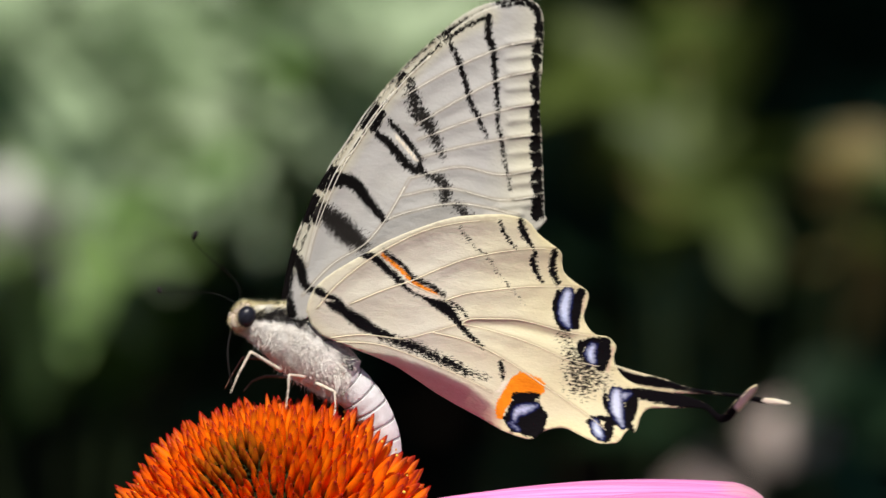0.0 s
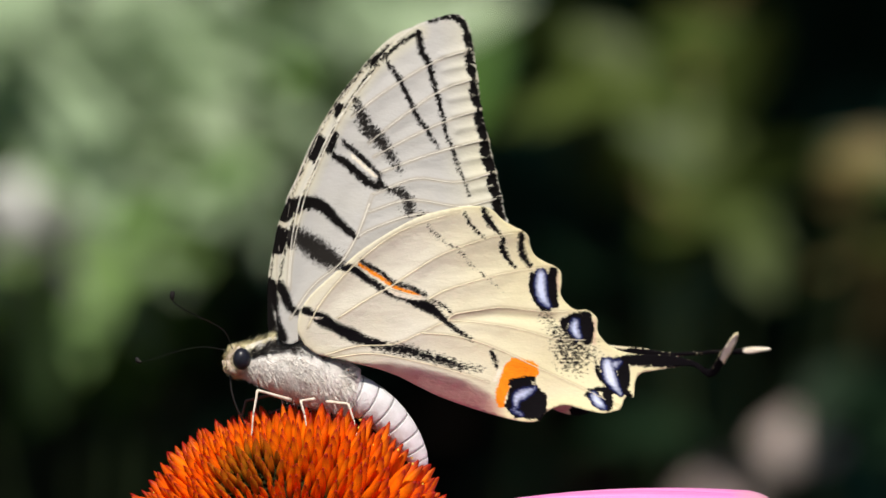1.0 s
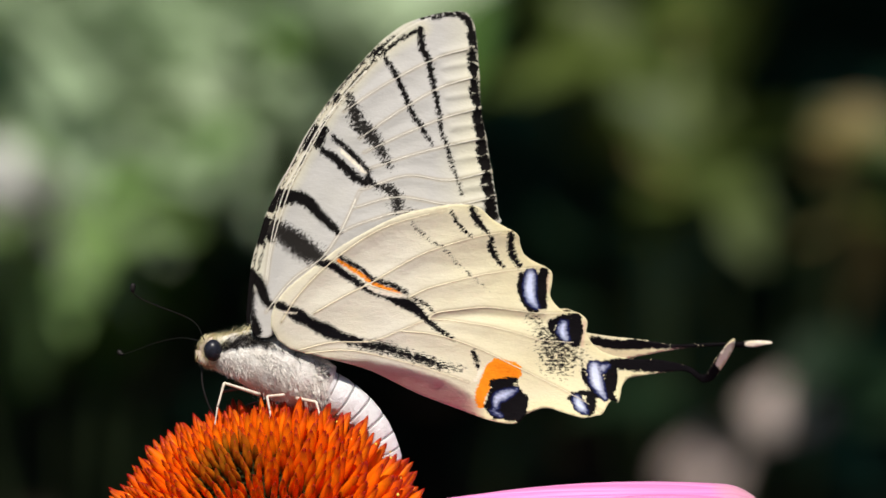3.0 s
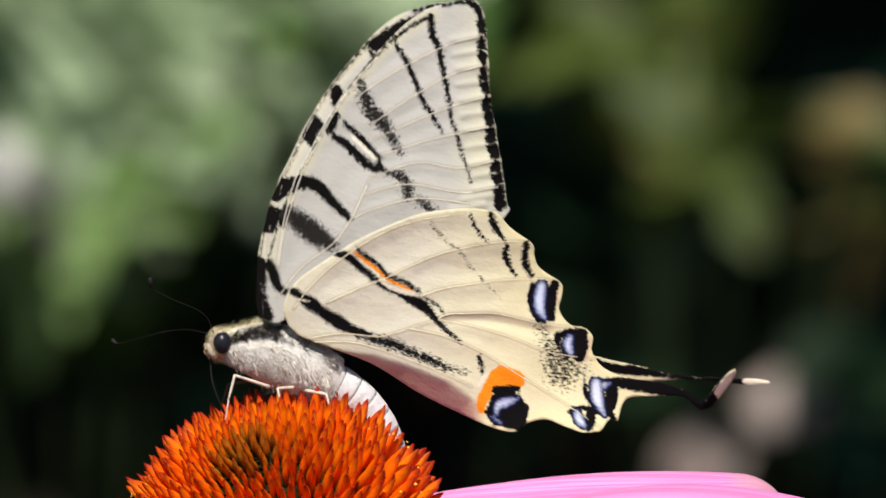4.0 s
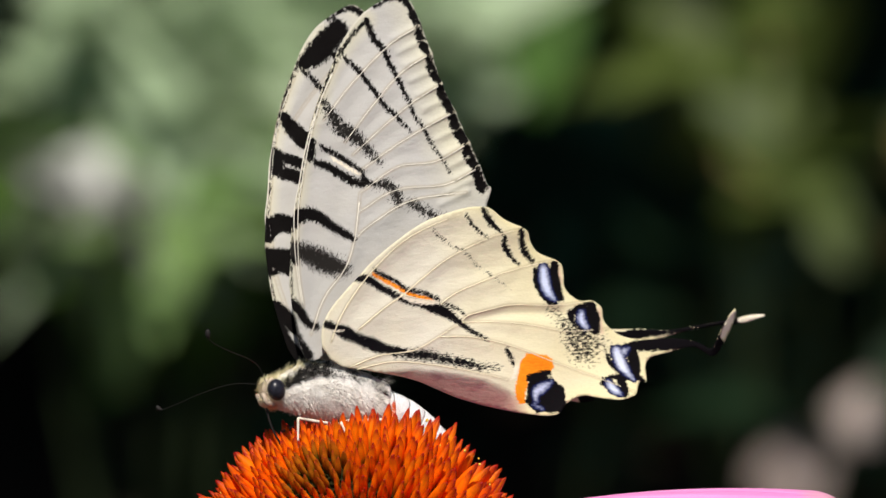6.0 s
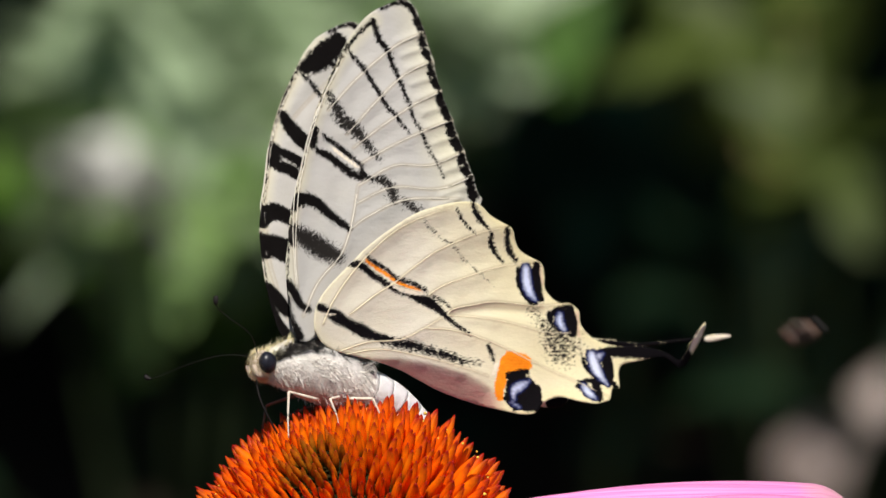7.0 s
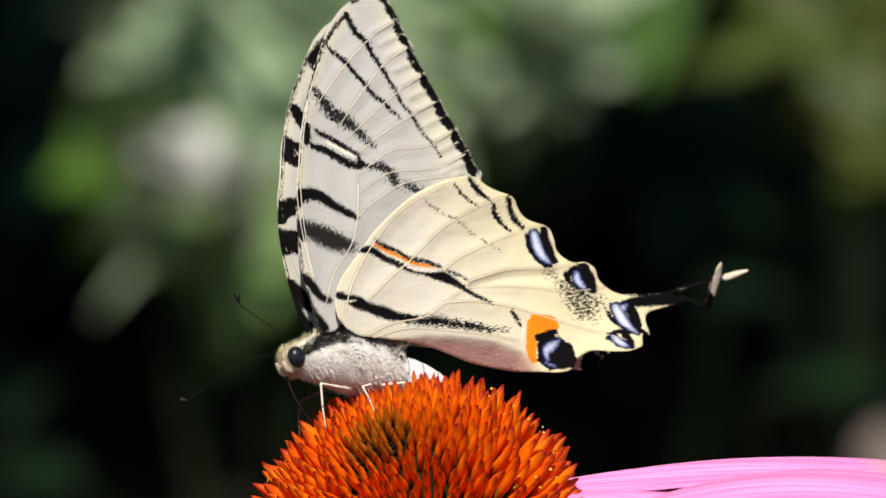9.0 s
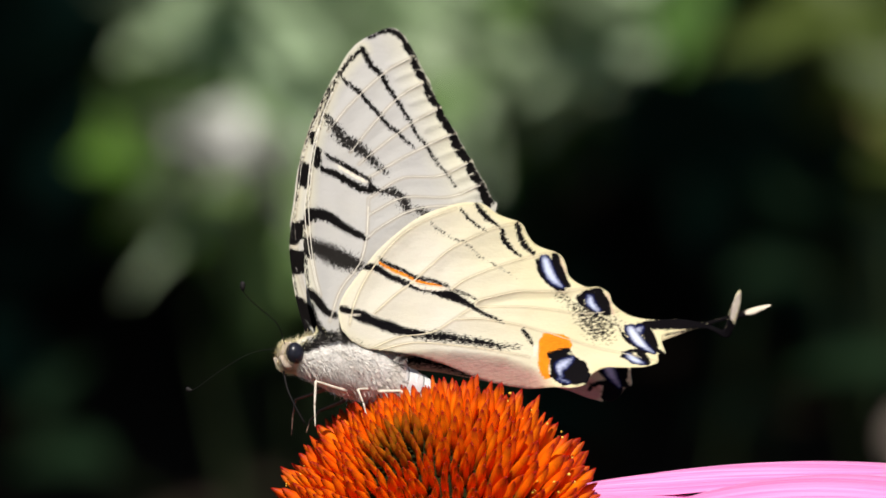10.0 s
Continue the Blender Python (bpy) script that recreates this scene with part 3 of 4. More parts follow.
def fore_shape(q):
    """Relief of a forewing, mm outward: a gentle camber, with low furrows that fan out to the margin."""
    r = np.hypot(q[:, 0] - HINGE[0], q[:, 1] - HINGE[2])
    rib = np.min([to_line(q, np.c_[np.array(line), np.zeros(2)]) for line in FORE_RIBS], 0)
    return 0.22 * np.exp(-(rib / 0.32) ** 2) + 0.5 * np.sin(np.clip(r / 42, 0, 1) * math.pi) + crease(q, FORE_VEINS, 0.16) * np.clip(r / 9, 0, 1)


PLEAT = [(x, z - 0.75) for x, z in HIND_VEINS[3][1:6]]


def hind_shape(q, bow=1.0, bend=0.014, tip=0.8):
    """Relief of a hindwing, mm outward: the outer corner curled out, one deep pleat, the inner fold turned in, the tail twisted."""
    x, z = q[:, 0] - HINGE[0], q[:, 1] - HINGE[2]
    r = np.hypot(x, z)
    curl = 1.1 - 0.0065 * bow * x * np.minimum(z, 7.5) - 0.015 * x + 0.06 * bow * np.clip(-z - 3, 0, 9) ** 2 * np.clip((x - 26) / 8, 0, 1)
    tail = bend * np.clip(x - 37, 0, 20) ** 2 - tip * np.clip(z + 3.9, 0, 6) * np.clip((x - 47) / 2, 0, 1)
    fold = np.clip(np.interp(q[:, 0], [p[0] for p in FOLD_LINE], [p[1] for p in FOLD_LINE]) - q[:, 1], 0, 3) * np.clip((20.5 - q[:, 0]) / 2, 0, 1) * np.clip((q[:, 0] + 1) / 3, 0, 1)
    pleat = 0.34 * np.exp(-(to_line(q, np.c_[np.array(spline(PLEAT, 6)), np.zeros(6 * (len(PLEAT) - 1) + 1)]) / 0.6) ** 2)
    return curl - tail + crease(q, HIND_VEINS, 0.18) * np.clip(r / 9, 0, 1) * np.clip(1 - (x - 31) / 5, 0.1, 1) - pleat - 0.75 * fold


def far_shape(q):
    """The right hindwing is flatter and its tail straighter."""
    return hind_shape(q, 0.3, 0.01, 0.0)


def scale_rows(q):
    """Along and across the rows of scales, which fan out from the wing's root."""
    x, z = q[:, 0] - HINGE[0] + 6, q[:, 1] - HINGE[2] + 3
    return {"reach": np.hypot(x, z), "turn": np.arctan2(z, x) * 24}


def fore_marks(q, far=False):
    black = np.maximum.reduce([field(q, FORE_BARS, 0.26) + 0.35, field(q, FORE_STREAKS, 0.26) + 0.1, field(q, [FORE_COSTA], 0.18), field(q, FORE_SOFT, 0.55) + 0.2])
    # pale rib ends break the dark margin
    gap = np.min([to_line(q, np.c_[np.array(rib), (0.03, 0.05)]) for rib in FORE_RIBS], 0)
    black = np.maximum(black, np.minimum(field(q, FORE_MARGIN + FORE_TIP, 0.2) + 0.3, gap / 0.14 + 0.1))
    if far:
        # the upper side wears broader, blacker bars and a dark tip
        black = np.maximum.reduce([black, field(q, FORE_BARS + FORE_SOFT, 0.2) + 2.3, field(q, [[(8.2, 34.6, 0.9), (10.5, 35.6, 1.3), (13.5, 37.6, 1.2)]], 0.25)])
    costa = np.array(spline(FORE_COSTA, 4))
    tint = np.clip((q[:, 0] - 13.5) / 4, 0, 1) * np.clip((q[:, 1] - 12) / 10, 0, 1) * 0.8 + np.clip(1 - to_line(q, costa) / 1.3, 0, 1) * 0.8
    zero = np.full(len(q), -9.0)
    pale = field(q, [[(3.2, 23.0, 0.14), (4.9, 21.7, 0.2), (6.1, 20.7, 0.12)]], 0.2)
    return {"black": black, "blue": zero, "orange": zero, "pale": zero if far else pale, "tint": tint, "pink": zero * 0, "vein": vein_gap(q, FORE_VEINS),
            "grey": np.clip(field(q, FORE_SOFT, 0.3) * 0.4, 0, 0.0 if far else 0.22), **scale_rows(q)}


def hind_marks(q, far=False):
    bold, solid = HIND_BARS + HIND_DASHES, HIND_LUNES + HIND_EYESPOT + HIND_TAIL
    pale, blue = HIND_PALE, HIND_BLUE
    if far:
        solid = solid[:-2] + [[(32.9, -3.8, 1.0), (32.2, -4.6, 0.95)], FAR_DARK]
        pale, blue = HIND_PALE[:1] + [FAR_PALE], HIND_BLUE[:3]
    black = np.maximum.reduce([field(q, bold, 0.22) + 0.2, field(q, solid, 0.13) + 1.0, field(q, blue, 0.11) + 1.6, field(q, HIND_TAIL, 0.15) + (1.6 if not far else -9), field(q, HIND_SOFT[:1], 0.4) - 0.75, field(q, HIND_SOFT[1:], 0.42) + 0.1, np.minimum(field(q, HIND_DUST, 1.2) - 0.3, 0.2)])
    x, z = q[:, 0], q[:, 1]
    edge = -to_line(q, np.c_[np.array(HIND_EDGE), np.zeros(len(HIND_EDGE))])
    tint = np.clip((x - 9) / 14, 0, 1) * 0.75 + np.clip(1 + edge / 1.5, 0, 1) * 0.35
    # the fold along the inner margin is rosy, and brown rims edge the scallops
    low = np.clip((np.interp(x, [p[0] for p in FOLD_LINE], [p[1] for p in FOLD_LINE]) - z) / 0.9, 0, 1) * np.clip((20.6 - x) / 1.5, 0, 1) * np.clip(x / 3, 0, 1)
    low = np.maximum(low * 0.85, np.clip(field(q, HIND_RIM, 0.25) + 0.3, 0, 1) * 0.55)
    if far:
        low = np.maximum(low, np.clip(field(q, [[(25.0, -3.3, 1.0), (27.6, -3.6, 1.4), (30.0, -3.9, 1.5)]], 0.5), 0, 1))
    return {"black": black, "blue": field(q, blue, 0.2) + 0.5, "orange": np.maximum(field(q, HIND_ORANGE[:-1], 0.13) + 0.7, field(q, HIND_ORANGE[-1:], 0.15) + 0.2), "pale": field(q, pale, 0.15), "tint": tint, "pink": low, "vein": vein_gap(q, HIND_VEINS),
            "grey": np.clip(field(q, HIND_DUST, 1.0) * 0.2, 0, 0.3), **scale_rows(q)}


butterfly = empty("butterfly", "cream swallowtail butterfly with black stripes feeding on a coneflower", "butterfly")
wings = {}
for side, word in ((-1, "left"), (1, "right")):
    fw = wing("forewing", FORE_EDGE, 0.27, fore_shape, lambda q: fore_marks(q, side > 0), M_FORE, side, butterfly, "pale grey forewing with black bars")
    veins(fw, FORE_VEINS, fore_shape, side, 0.047, M_VEIN_GREY, (0.9, 1.5))
    hw = wing("hindwing", HIND_EDGE if side < 0 else FAR_EDGE, 0.27, hind_shape if side < 0 else far_shape, lambda q: hind_marks(q, side > 0), M_HIND, side, butterfly, "cream hindwing with blue crescents, orange eyespot and long tail")
    veins(hw, HIND_VEINS, hind_shape if side < 0 else far_shape, side, 0.075, M_VEIN)
    wings[word] = (fw, hw)

# ---- the butterfly's body ----
TRUNK = [(-9.8, -0.3, 1.3), (-8.5, -0.25, 1.75), (-6.9, -0.4, 2.4), (-5.1, -0.7, 3.05), (-3.0, -1.3, 3.45), (-0.6, -2.25, 3.35), (1.5, -3.1, 3.0), (3.0, -3.85, 2.6)]
trunk = spline(TRUNK, 4)
bm = tube(bmesh.new(), [(p[0] * MM, 0, p[1] * MM) for p in trunk], [p[2] * MM for p in trunk], 32, 0.92)
for v in bm.verts:
    lump = noise.noise(v.co * 520) + 0.5 * noise.noise(v.co * 1300)
    v.co.y += math.copysign(0.28, v.co.y) * lump * MM
    v.co.z += 0.25 * lump * MM
part("thorax", bm, M_SKIN, butterfly, "woolly pale grey thorax")


def fur(name, label, material, count, keep, length, seed):
    """Fine hairs that lie back along the thorax, joined."""
    rng = random.Random(seed)
    bm = bmesh.new()
    made = 0
    while made < count:
        i = rng.random() * (len(trunk) - 1.001)
        p = trunk[int(i)] + (trunk[int(i) + 1] - trunk[int(i)]) * (i % 1)
        a = rng.uniform(0, 2 * math.pi)
        n = Vector((0, math.cos(a) * 0.92, math.sin(a)))
        if not keep(p[0], math.sin(a), rng):
            continue
        made += 1
        root = Vector((p[0], 0, p[1])) + n * (p[2] - 0.05)
        lie = Vector((0.5 + 0.6 * noise.noise(root * 0.7 + Vector((9, 0, 0))), rng.uniform(-0.9, 0.9), -0.45 + 0.7 * noise.noise(root * 0.9) + rng.uniform(-0.8, 0.8)))
        way = (n * rng.uniform(0.3, 1.1) + lie).normalized()
        size = length * rng.uniform(0.5, 1.2)
        bend = way + Vector((0, 0, -0.35)) + n * 0.1
        s = way.cross(n).normalized() * rng.uniform(0.012, 0.035)
        a0, a1, b0, b1, c0 = (bm.verts.new(v * MM) for v in (root - s, root + s, root + way * size * 0.5 - s * 0.7, root + way * size * 0.5 + s * 0.7, root + way * size * 0.5 + bend * size * 0.5))
        bm.faces.new((a0, a1, b1, b0))
        bm.faces.new((b0, b1, c0))
    ob = part(name, bm, material, butterfly, label)
    ob["kind"] = "stuff"


def stripe_at(x):
    return np.interp(x, [-9, -7, -4.6, -2.5, 0, 3], [0.45, 0.62, 0.72, 0.7, 0.7, 0.7])


fur("fur", "fine pale grey hair", M_FUR, 7500, lambda x, s, r: s < stripe_at(x) - 0.3 - 0.1 * r.random(), 0.6, 4)
fur("fur_tuft", "long white tufts of hair", M_FUR, 500, lambda x, s, r: s < stripe_at(x) - 0.42 and x > -8, 1.2, 14)
fur("fur_fleck", "brown flecks in the hair", M_LEG_DARK, 260, lambda x, s, r: -0.6 < s < stripe_at(x) - 0.35 and x > -5 and noise.noise(Vector((x * 0.9, s * 3, 5))) > 0.12, 0.5, 21)
fur("fur_tail", "long pale hair where the abdomen begins", M_FUR, 260, lambda x, s, r: x > 1.2 and s > -0.2, 1.7, 22)
fur("fur_band", "black hair along the back", M_FUR_DARK, 6500, lambda x, s, r: abs(s - stripe_at(x)) < 0.22 and x > -8.9, 0.75, 5)
fur("fur_collar", "cream hair on the collar", M_FUR_CREAM, 900, lambda x, s, r: s > stripe_at(x) + 0.2 and x < -3.5, 1.3, 6)

head = part("head", ball(bmesh.new(), (-9.5 * MM, 0, -0.2 * MM), (1.4 * MM, 1.6 * MM, 1.65 * MM), 20, 12), M_FACE, butterfly, "cream scaly head")
hrng = random.Random(8)
bm = bmesh.new()
for _ in range(1500):
    n = Vector((hrng.gauss(-0.2, 1), hrng.gauss(0, 1), hrng.gauss(0, 1))).normalized()
    root = Vector((-9.6 + n.x * 1.4, n.y * 1.5, -0.2 + n.z * 1.65))
    way = (n + Vector((0.7, hrng.uniform(-0.5, 0.5), hrng.uniform(-0.4, 0.4)))).normalized() * hrng.uniform(0.35, 0.8)
    s = way.cross(Vector((0.3, 0.2, 0.9))).normalized() * 0.025
    bm.faces.new([bm.verts.new(v * MM) for v in (root - s, root + s, root + way)])
tagged(part("head_fur", bm, M_FUR_CREAM, head, "short cream hair"), kind="stuff")
for s in (-1, 1):
    part("eye", ball(bmesh.new(), (-9.5 * MM, s * 1.15 * MM, 0.0), (1.05 * MM, 0.9 * MM, 1.2 * MM), 20, 12), M_EYE, head, "glossy black compound eye")
    part("palp", tube(bmesh.new(), [(-9.9 * MM, s * 0.6 * MM, -1.5 * MM), (-10.6 * MM, s * 0.7 * MM, -1.1 * MM), (-11.0 * MM, s * 0.7 * MM, -0.1 * MM)], [0.42 * MM, 0.4 * MM, 0.18 * MM], 8), M_FACE, head)

ABDOMEN = [(1.9, -3.4, 2.5), (4.35, -4.63, 2.55), (6.61, -6.17, 2.4), (8.69, -8.29, 2.1), (10.15, -10.41, 1.65), (11.0, -11.98, 1.1), (11.42, -13.0, 0.3)]
ab_origin = Vector((1.9, 0, -3.4))
abdomen = new("abdomen")
abdomen.parent, abdomen.empty_display_size = butterfly, 0.004
tagged(abdomen, "white segmented abdomen curved down")
ab = [p * (1, 1, 0.88) for p in spline(ABDOMEN, 16)]
near = lambda p: ((p[0] - ab_origin.x) * MM, 0, (p[1] - ab_origin.z) * MM)
part("joint_skin", tube(bmesh.new(), [near(p) for p in ab[1:-2]], [p[2] * 0.965 * MM for p in ab[1:-2]], 20, 0.95), M_JOINT, abdomen, "dark skin showing at the joints")
for i in range(8):
    cut = ab[i * 11:i * 11 + 11] if i < 7 else ab[77:]
    n = len(cut) - 1
    rad = [p[2] * MM * (1.0 - 0.02 * (abs(k / n - 0.4) / 0.6) ** 7 + 0.008 * math.sin(i * 2.3 + k)) for k, p in enumerate(cut)]
    part("segment", tube(bmesh.new(), [near(p) for p in cut], rad, 24, 0.95), M_WHITE, abdomen)

# the antennae swing about their roots
FEELERS = []
for s, root, path in ((-1, Vector((-10.4, -0.8, 1.1)), [(0, 0, 0), (-1.7, -0.8, 1.9), (-6.0, -2.8, 3.0), (-8.1, -3.8, 3.6), (-8.8, -4.1, 4.1), (-8.95, -4.2, 5.0)]),
                      (1, Vector((-10.4, 0.8, 0.9)), [(0, 0, 0), (-2.5, 2.2, 0.5), (-5.5, 5.2, 0.0), (-8.0, 8.0, -0.8), (-9.1, 9.1, -1.0), (-9.5, 9.5, -0.6)])):
    line = spline(path, 6)
    n = len(line)
    slim = 0.055 if s < 0 else 0.035
    rad = [(slim if k < n * 0.74 else slim + 0.24 * math.sin(math.pi * min(1, (k / n - 0.74) / 0.28)) ** 0.8) * MM for k in range(n)]
    FEELERS.append((part("antenna", tube(bmesh.new(), [p * MM for p in line], rad, 8), M_BLACK, butterfly, "thin black antenna with a curved club"), root))
part("proboscis", tube(bmesh.new(), [p * MM for p in spline([(-10.5, 0, -1.7), (-10.4, -0.2, -3.7), (-9.8, -0.4, -5.7), (-8.8, -0.3, -7.7)], 5)], [0.12 * MM] * 16, 6), M_BLACK, butterfly, "thin dark proboscis")

LEGS = [(M_LEG, [(-4.4, -2.2, -4.6), (-8.5, -3.2, -3.4), (-9.2, -3.6, -6.0), (-9.5, -3.7, -8.3)]),
        (M_LEG, [(-1.8, -2.4, -4.6), (-3.9, -4.0, -4.7), (-3.6, -4.3, -6.2), (-3.3, -4.4, -8.4)]),
        (M_LEG, [(-0.4, -2.2, -4.9), (1.5, -4.0, -5.2), (2.0, -4.3, -7.0), (2.3, -4.4, -9.2)]),
        (M_LEG_DARK, [(-4.4, 1.6, -3.8), (-7.8, 3.0, -4.6), (-8.3, 3.2, -6.5), (-8.7, 3.2, -8.4)]),
        (M_LEG_DARK, [(-1.6, 2.0, -5.0), (-4.8, 3.4, -6.0), (-5.9, 3.8, -6.9), (-6.5, 3.8, -8.2)]),
        (M_LEG_DARK, [(2.6, 2.0, -4.8), (4.4, 4.0, -5.0), (4.0, 4.4, -7.2), (4.0, 4.4, -9.0)])]
for material, joints in LEGS:
    bm = bmesh.new()
    for (a, b), (r0, r1) in zip(zip(joints, joints[1:]), ((0.22, 0.15), (0.15, 0.11), (0.1, 0.07))):
        line = spline([a, tuple((u + v) / 2 for u, v in zip(a, b)), b], 3)
        tube(bm, [p * MM for p in line], [(r0 + (r1 - r0) * k / 6) * MM for k in range(7)], 7)
    part("leg", bm, material, butterfly)

# ---- the coneflower ----
CONE = Vector((-16.7, -1.5, -33.9))     # middle of the cone in the subject's space, mm
POLE = Vector((-0.29, -0.62, 0.75)).normalized()     # where its growing tip points
LEAN = Vector((-0.14, -0.32, 0.93)).normalized()     # the way its spines bend
RING = Vector((-0.50, -0.36, 0.79)).normalized()     # axis of the ring of petals
flower = empty("coneflower", "orange-spined purple coneflower with pink petals in full bloom", "flower")
core_r = 15.1
ring = RING.to_track_quat("Z", "Y").to_matrix().to_4x4()
flip = POLE.to_track_quat("Z", "Y").to_matrix().to_4x4()
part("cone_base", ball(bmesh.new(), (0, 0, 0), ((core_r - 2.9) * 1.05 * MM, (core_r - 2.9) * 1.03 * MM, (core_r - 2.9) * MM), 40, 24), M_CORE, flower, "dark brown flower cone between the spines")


def spine_mesh(width, length, lean, material=M_SPINE):
    """A keeled, pointed chaff scale; z along it."""
    prof = [(0, 0.6), (0.22, 0.85), (0.45, 0.95), (0.65, 0.85), (0.84, 0.58), (0.95, 0.28)]
    verts, faces = [], []
    for h, w in prof:
        off = lean * h * h * length
        for k in range(6):
            a = 2 * math.pi * k / 6
            verts.append(((math.cos(a) * w * width / 2 + off) * MM, math.sin(a) * w * width * 0.36 * MM, h * length * MM))
    for i in range(len(prof) - 1):
        for k in range(6):
            faces.append((i * 6 + k, i * 6 + (k + 1) % 6, i * 6 + 6 + (k + 1) % 6, i * 6 + 6 + k))
    verts.append((lean * length * MM, 0, length * MM))
    for k in range(6):
        faces.append((len(prof) * 6 - 6 + k, len(prof) * 6 - 6 + (k + 1) % 6, len(verts) - 1))
    me = mesh_of("spine", verts, faces)
    me.attributes.new("tip", "FLOAT", "POINT").data.foreach_set("value", [h for h, w in prof for k in range(6)] + [1.0])
    me.materials.append(material)
    me.polygons.foreach_set("use_smooth", [True] * len(me.polygons))
    return me


spine_kinds = [[spine_mesh(w * 1.25, l * 0.72 + 0.8, e) for w, l, e in ((1.05, 6.2, -0.08), (1.15, 6.6, -0.12), (1.0, 6.9, -0.05), (1.2, 6.4, 0.03))],
               [spine_mesh(w, l + 0.6, 0.1, M_YOUNG) for w, l in ((1.5, 4.4), (1.6, 4.8), (1.4, 4.0))]]
rng = random.Random(11)
spots = []
N = 900
for i in range(N):
    c = 1 - (i + 0.5) / N * (1 - math.cos(radians(112)))
    th, az = math.acos(c), i * 2.399963
    th *= 0.72 + 0.28 * th / radians(112)
    spots.append((th, az))
rest = []
for th, az in spots:
    if rng.random() < 0.34 * min(1, max(0, th - 0.85) / 0.3):
        continue
    th += rng.uniform(-0.02, 0.02)
    az += rng.uniform(-0.025, 0.025)
    n = flip @ Vector((math.sin(th) * math.cos(az), math.sin(th) * math.sin(az), math.cos(th)))
    small = th < radians(15)
    me = rng.choice(spine_kinds[1 if small else 0])
    up = (n * 1.0 + LEAN * (0.1 + 0.42 * min(1, th / 0.6)) + Vector((rng.uniform(-0.07, 0.07), rng.uniform(-0.07, 0.07), rng.uniform(-0.07, 0.07)))).normalized()
    foot = Vector((n.x * 1.08, n.y * 1.03, n.z)) * (core_r - (2.4 if small else 3.2))
    m = Matrix.Translation(foot * MM) @ up.to_track_quat("Z", "X").to_matrix().to_4x4() @ pose(0, 0, 0, 0, 0, rng.uniform(0, 360)) @ Matrix.Scale(rng.uniform(0.9, 1.1) * (0.5 + 0.64 * min(1, th / 1.3)), 4)
    if n.y < -0.3 and n.z > 0.12:
        ob = part("spine", me, None, flower, smooth=False)
        ob.matrix_basis = m
    else:
        rest.append((me, m))
bm = bmesh.new()
for me, m in rest:
    tmp = me.copy()
    tmp.transform(m)
    bm.from_mesh(tmp)
    bpy.data.meshes.remove(tmp)
tagged(part("spine_mass", bm, M_SPINE, flower, "orange spines on the far side of the cone"), kind="stuff")
bm = bmesh.new()
for i in range(330):
    th, az = rng.uniform(0.95, 1.9), rng.uniform(0, 6.28)
    n = flip @ Vector((math.sin(th) * math.cos(az), math.sin(th) * math.sin(az), math.cos(th)))
    r = rng.uniform(0.09, 0.22) * MM
    bmesh.ops.create_icosphere(bm, subdivisions=1, radius=r, matrix=Matrix.Translation(n * (core_r + rng.uniform(0.1, 2.6)) * MM))
tagged(part("pollen", bm, M_POLLEN, flower, "yellow pollen grains between the spines"), kind="stuff")


def petal(parent, base, out, up, length, width, droop, roll, material, curl=0.0, cup=0.35, tip_bend=0.0):
    """A long ray petal: grooved, notched at its end, bending down along its length. out and up are directions at its base."""
    nu, nv = 40, 18
    out, up = Vector(out).normalized(), Vector(up).normalized()
    up = (up - out * up.dot(out)).normalized()
    across = out.cross(up)
    r = Matrix.Rotation(radians(roll), 3, out)
    up, across = r @ up, r @ across
    verts, al, ac, p, ang = [], [], [], Vector(base), 0.0
    for i in range(nu + 1):
        u = i / nu
        ang = radians(droop[0] + (droop[1] - droop[0]) * u + tip_bend * max(0, u - 0.85) / 0.15)
        d = out * math.cos(ang) - up * math.sin(ang)
        nrm = out * math.sin(ang) + up * math.cos(ang)
        if i:
            p = p + d * (length / nu)
        w = width / 2 * (0.5 + 0.5 * min(1, u / 0.25) ** 0.7) * (1 if u < 0.72 else math.sqrt(max(0.0, 1 - ((u - 0.72) / 0.285) ** 2)) * 0.9 + 0.1)
        for j in range(nv + 1):
            v = j / nv * 2 - 1
            h = -cup * w * v * v + 0.22 * math.sin(v * 9.5 + length) * min(1, u * 4) + 0.07 * math.sin(v * 27) + 0.25 * math.sin(v * 3.2 + u * 5)
            notch = 0.9 * max(0, (u - 0.93) / 0.07) * abs(math.sin(v * 4.7))
            q = p + across * (w * v) + nrm * h - d * notch
            verts.append(q * MM)
            al.append(u)
            ac.append(v)
    k, t = len(verts), 0.13 * MM
    verts += [v - Vector(up) * t for v in verts]
    faces = []
    for i in range(nu):
        for j in range(nv):
            a = i * (nv + 1) + j
            f = (a, a + 1, a + nv + 2, a + nv + 1)
            faces += [f, tuple(x + k for x in f[::-1])]
    for i in range(nu):
        for a, b in ((i * (nv + 1), (i + 1) * (nv + 1)), ((i + 1) * (nv + 1) + nv, i * (nv + 1) + nv)):
            faces.append((a, b, b + k, a + k))
    for j in range(nv):
        a = nu * (nv + 1) + j
        faces.append((a, a + 1, a + 1 + k, a + k))
    me = mesh_of("petal", verts, faces)
    me.attributes.new("along", "FLOAT", "POINT").data.foreach_set("value", al * 2)
    me.attributes.new("across", "FLOAT", "POINT").data.foreach_set("value", ac * 2)
    return part("petal", me, material, parent)


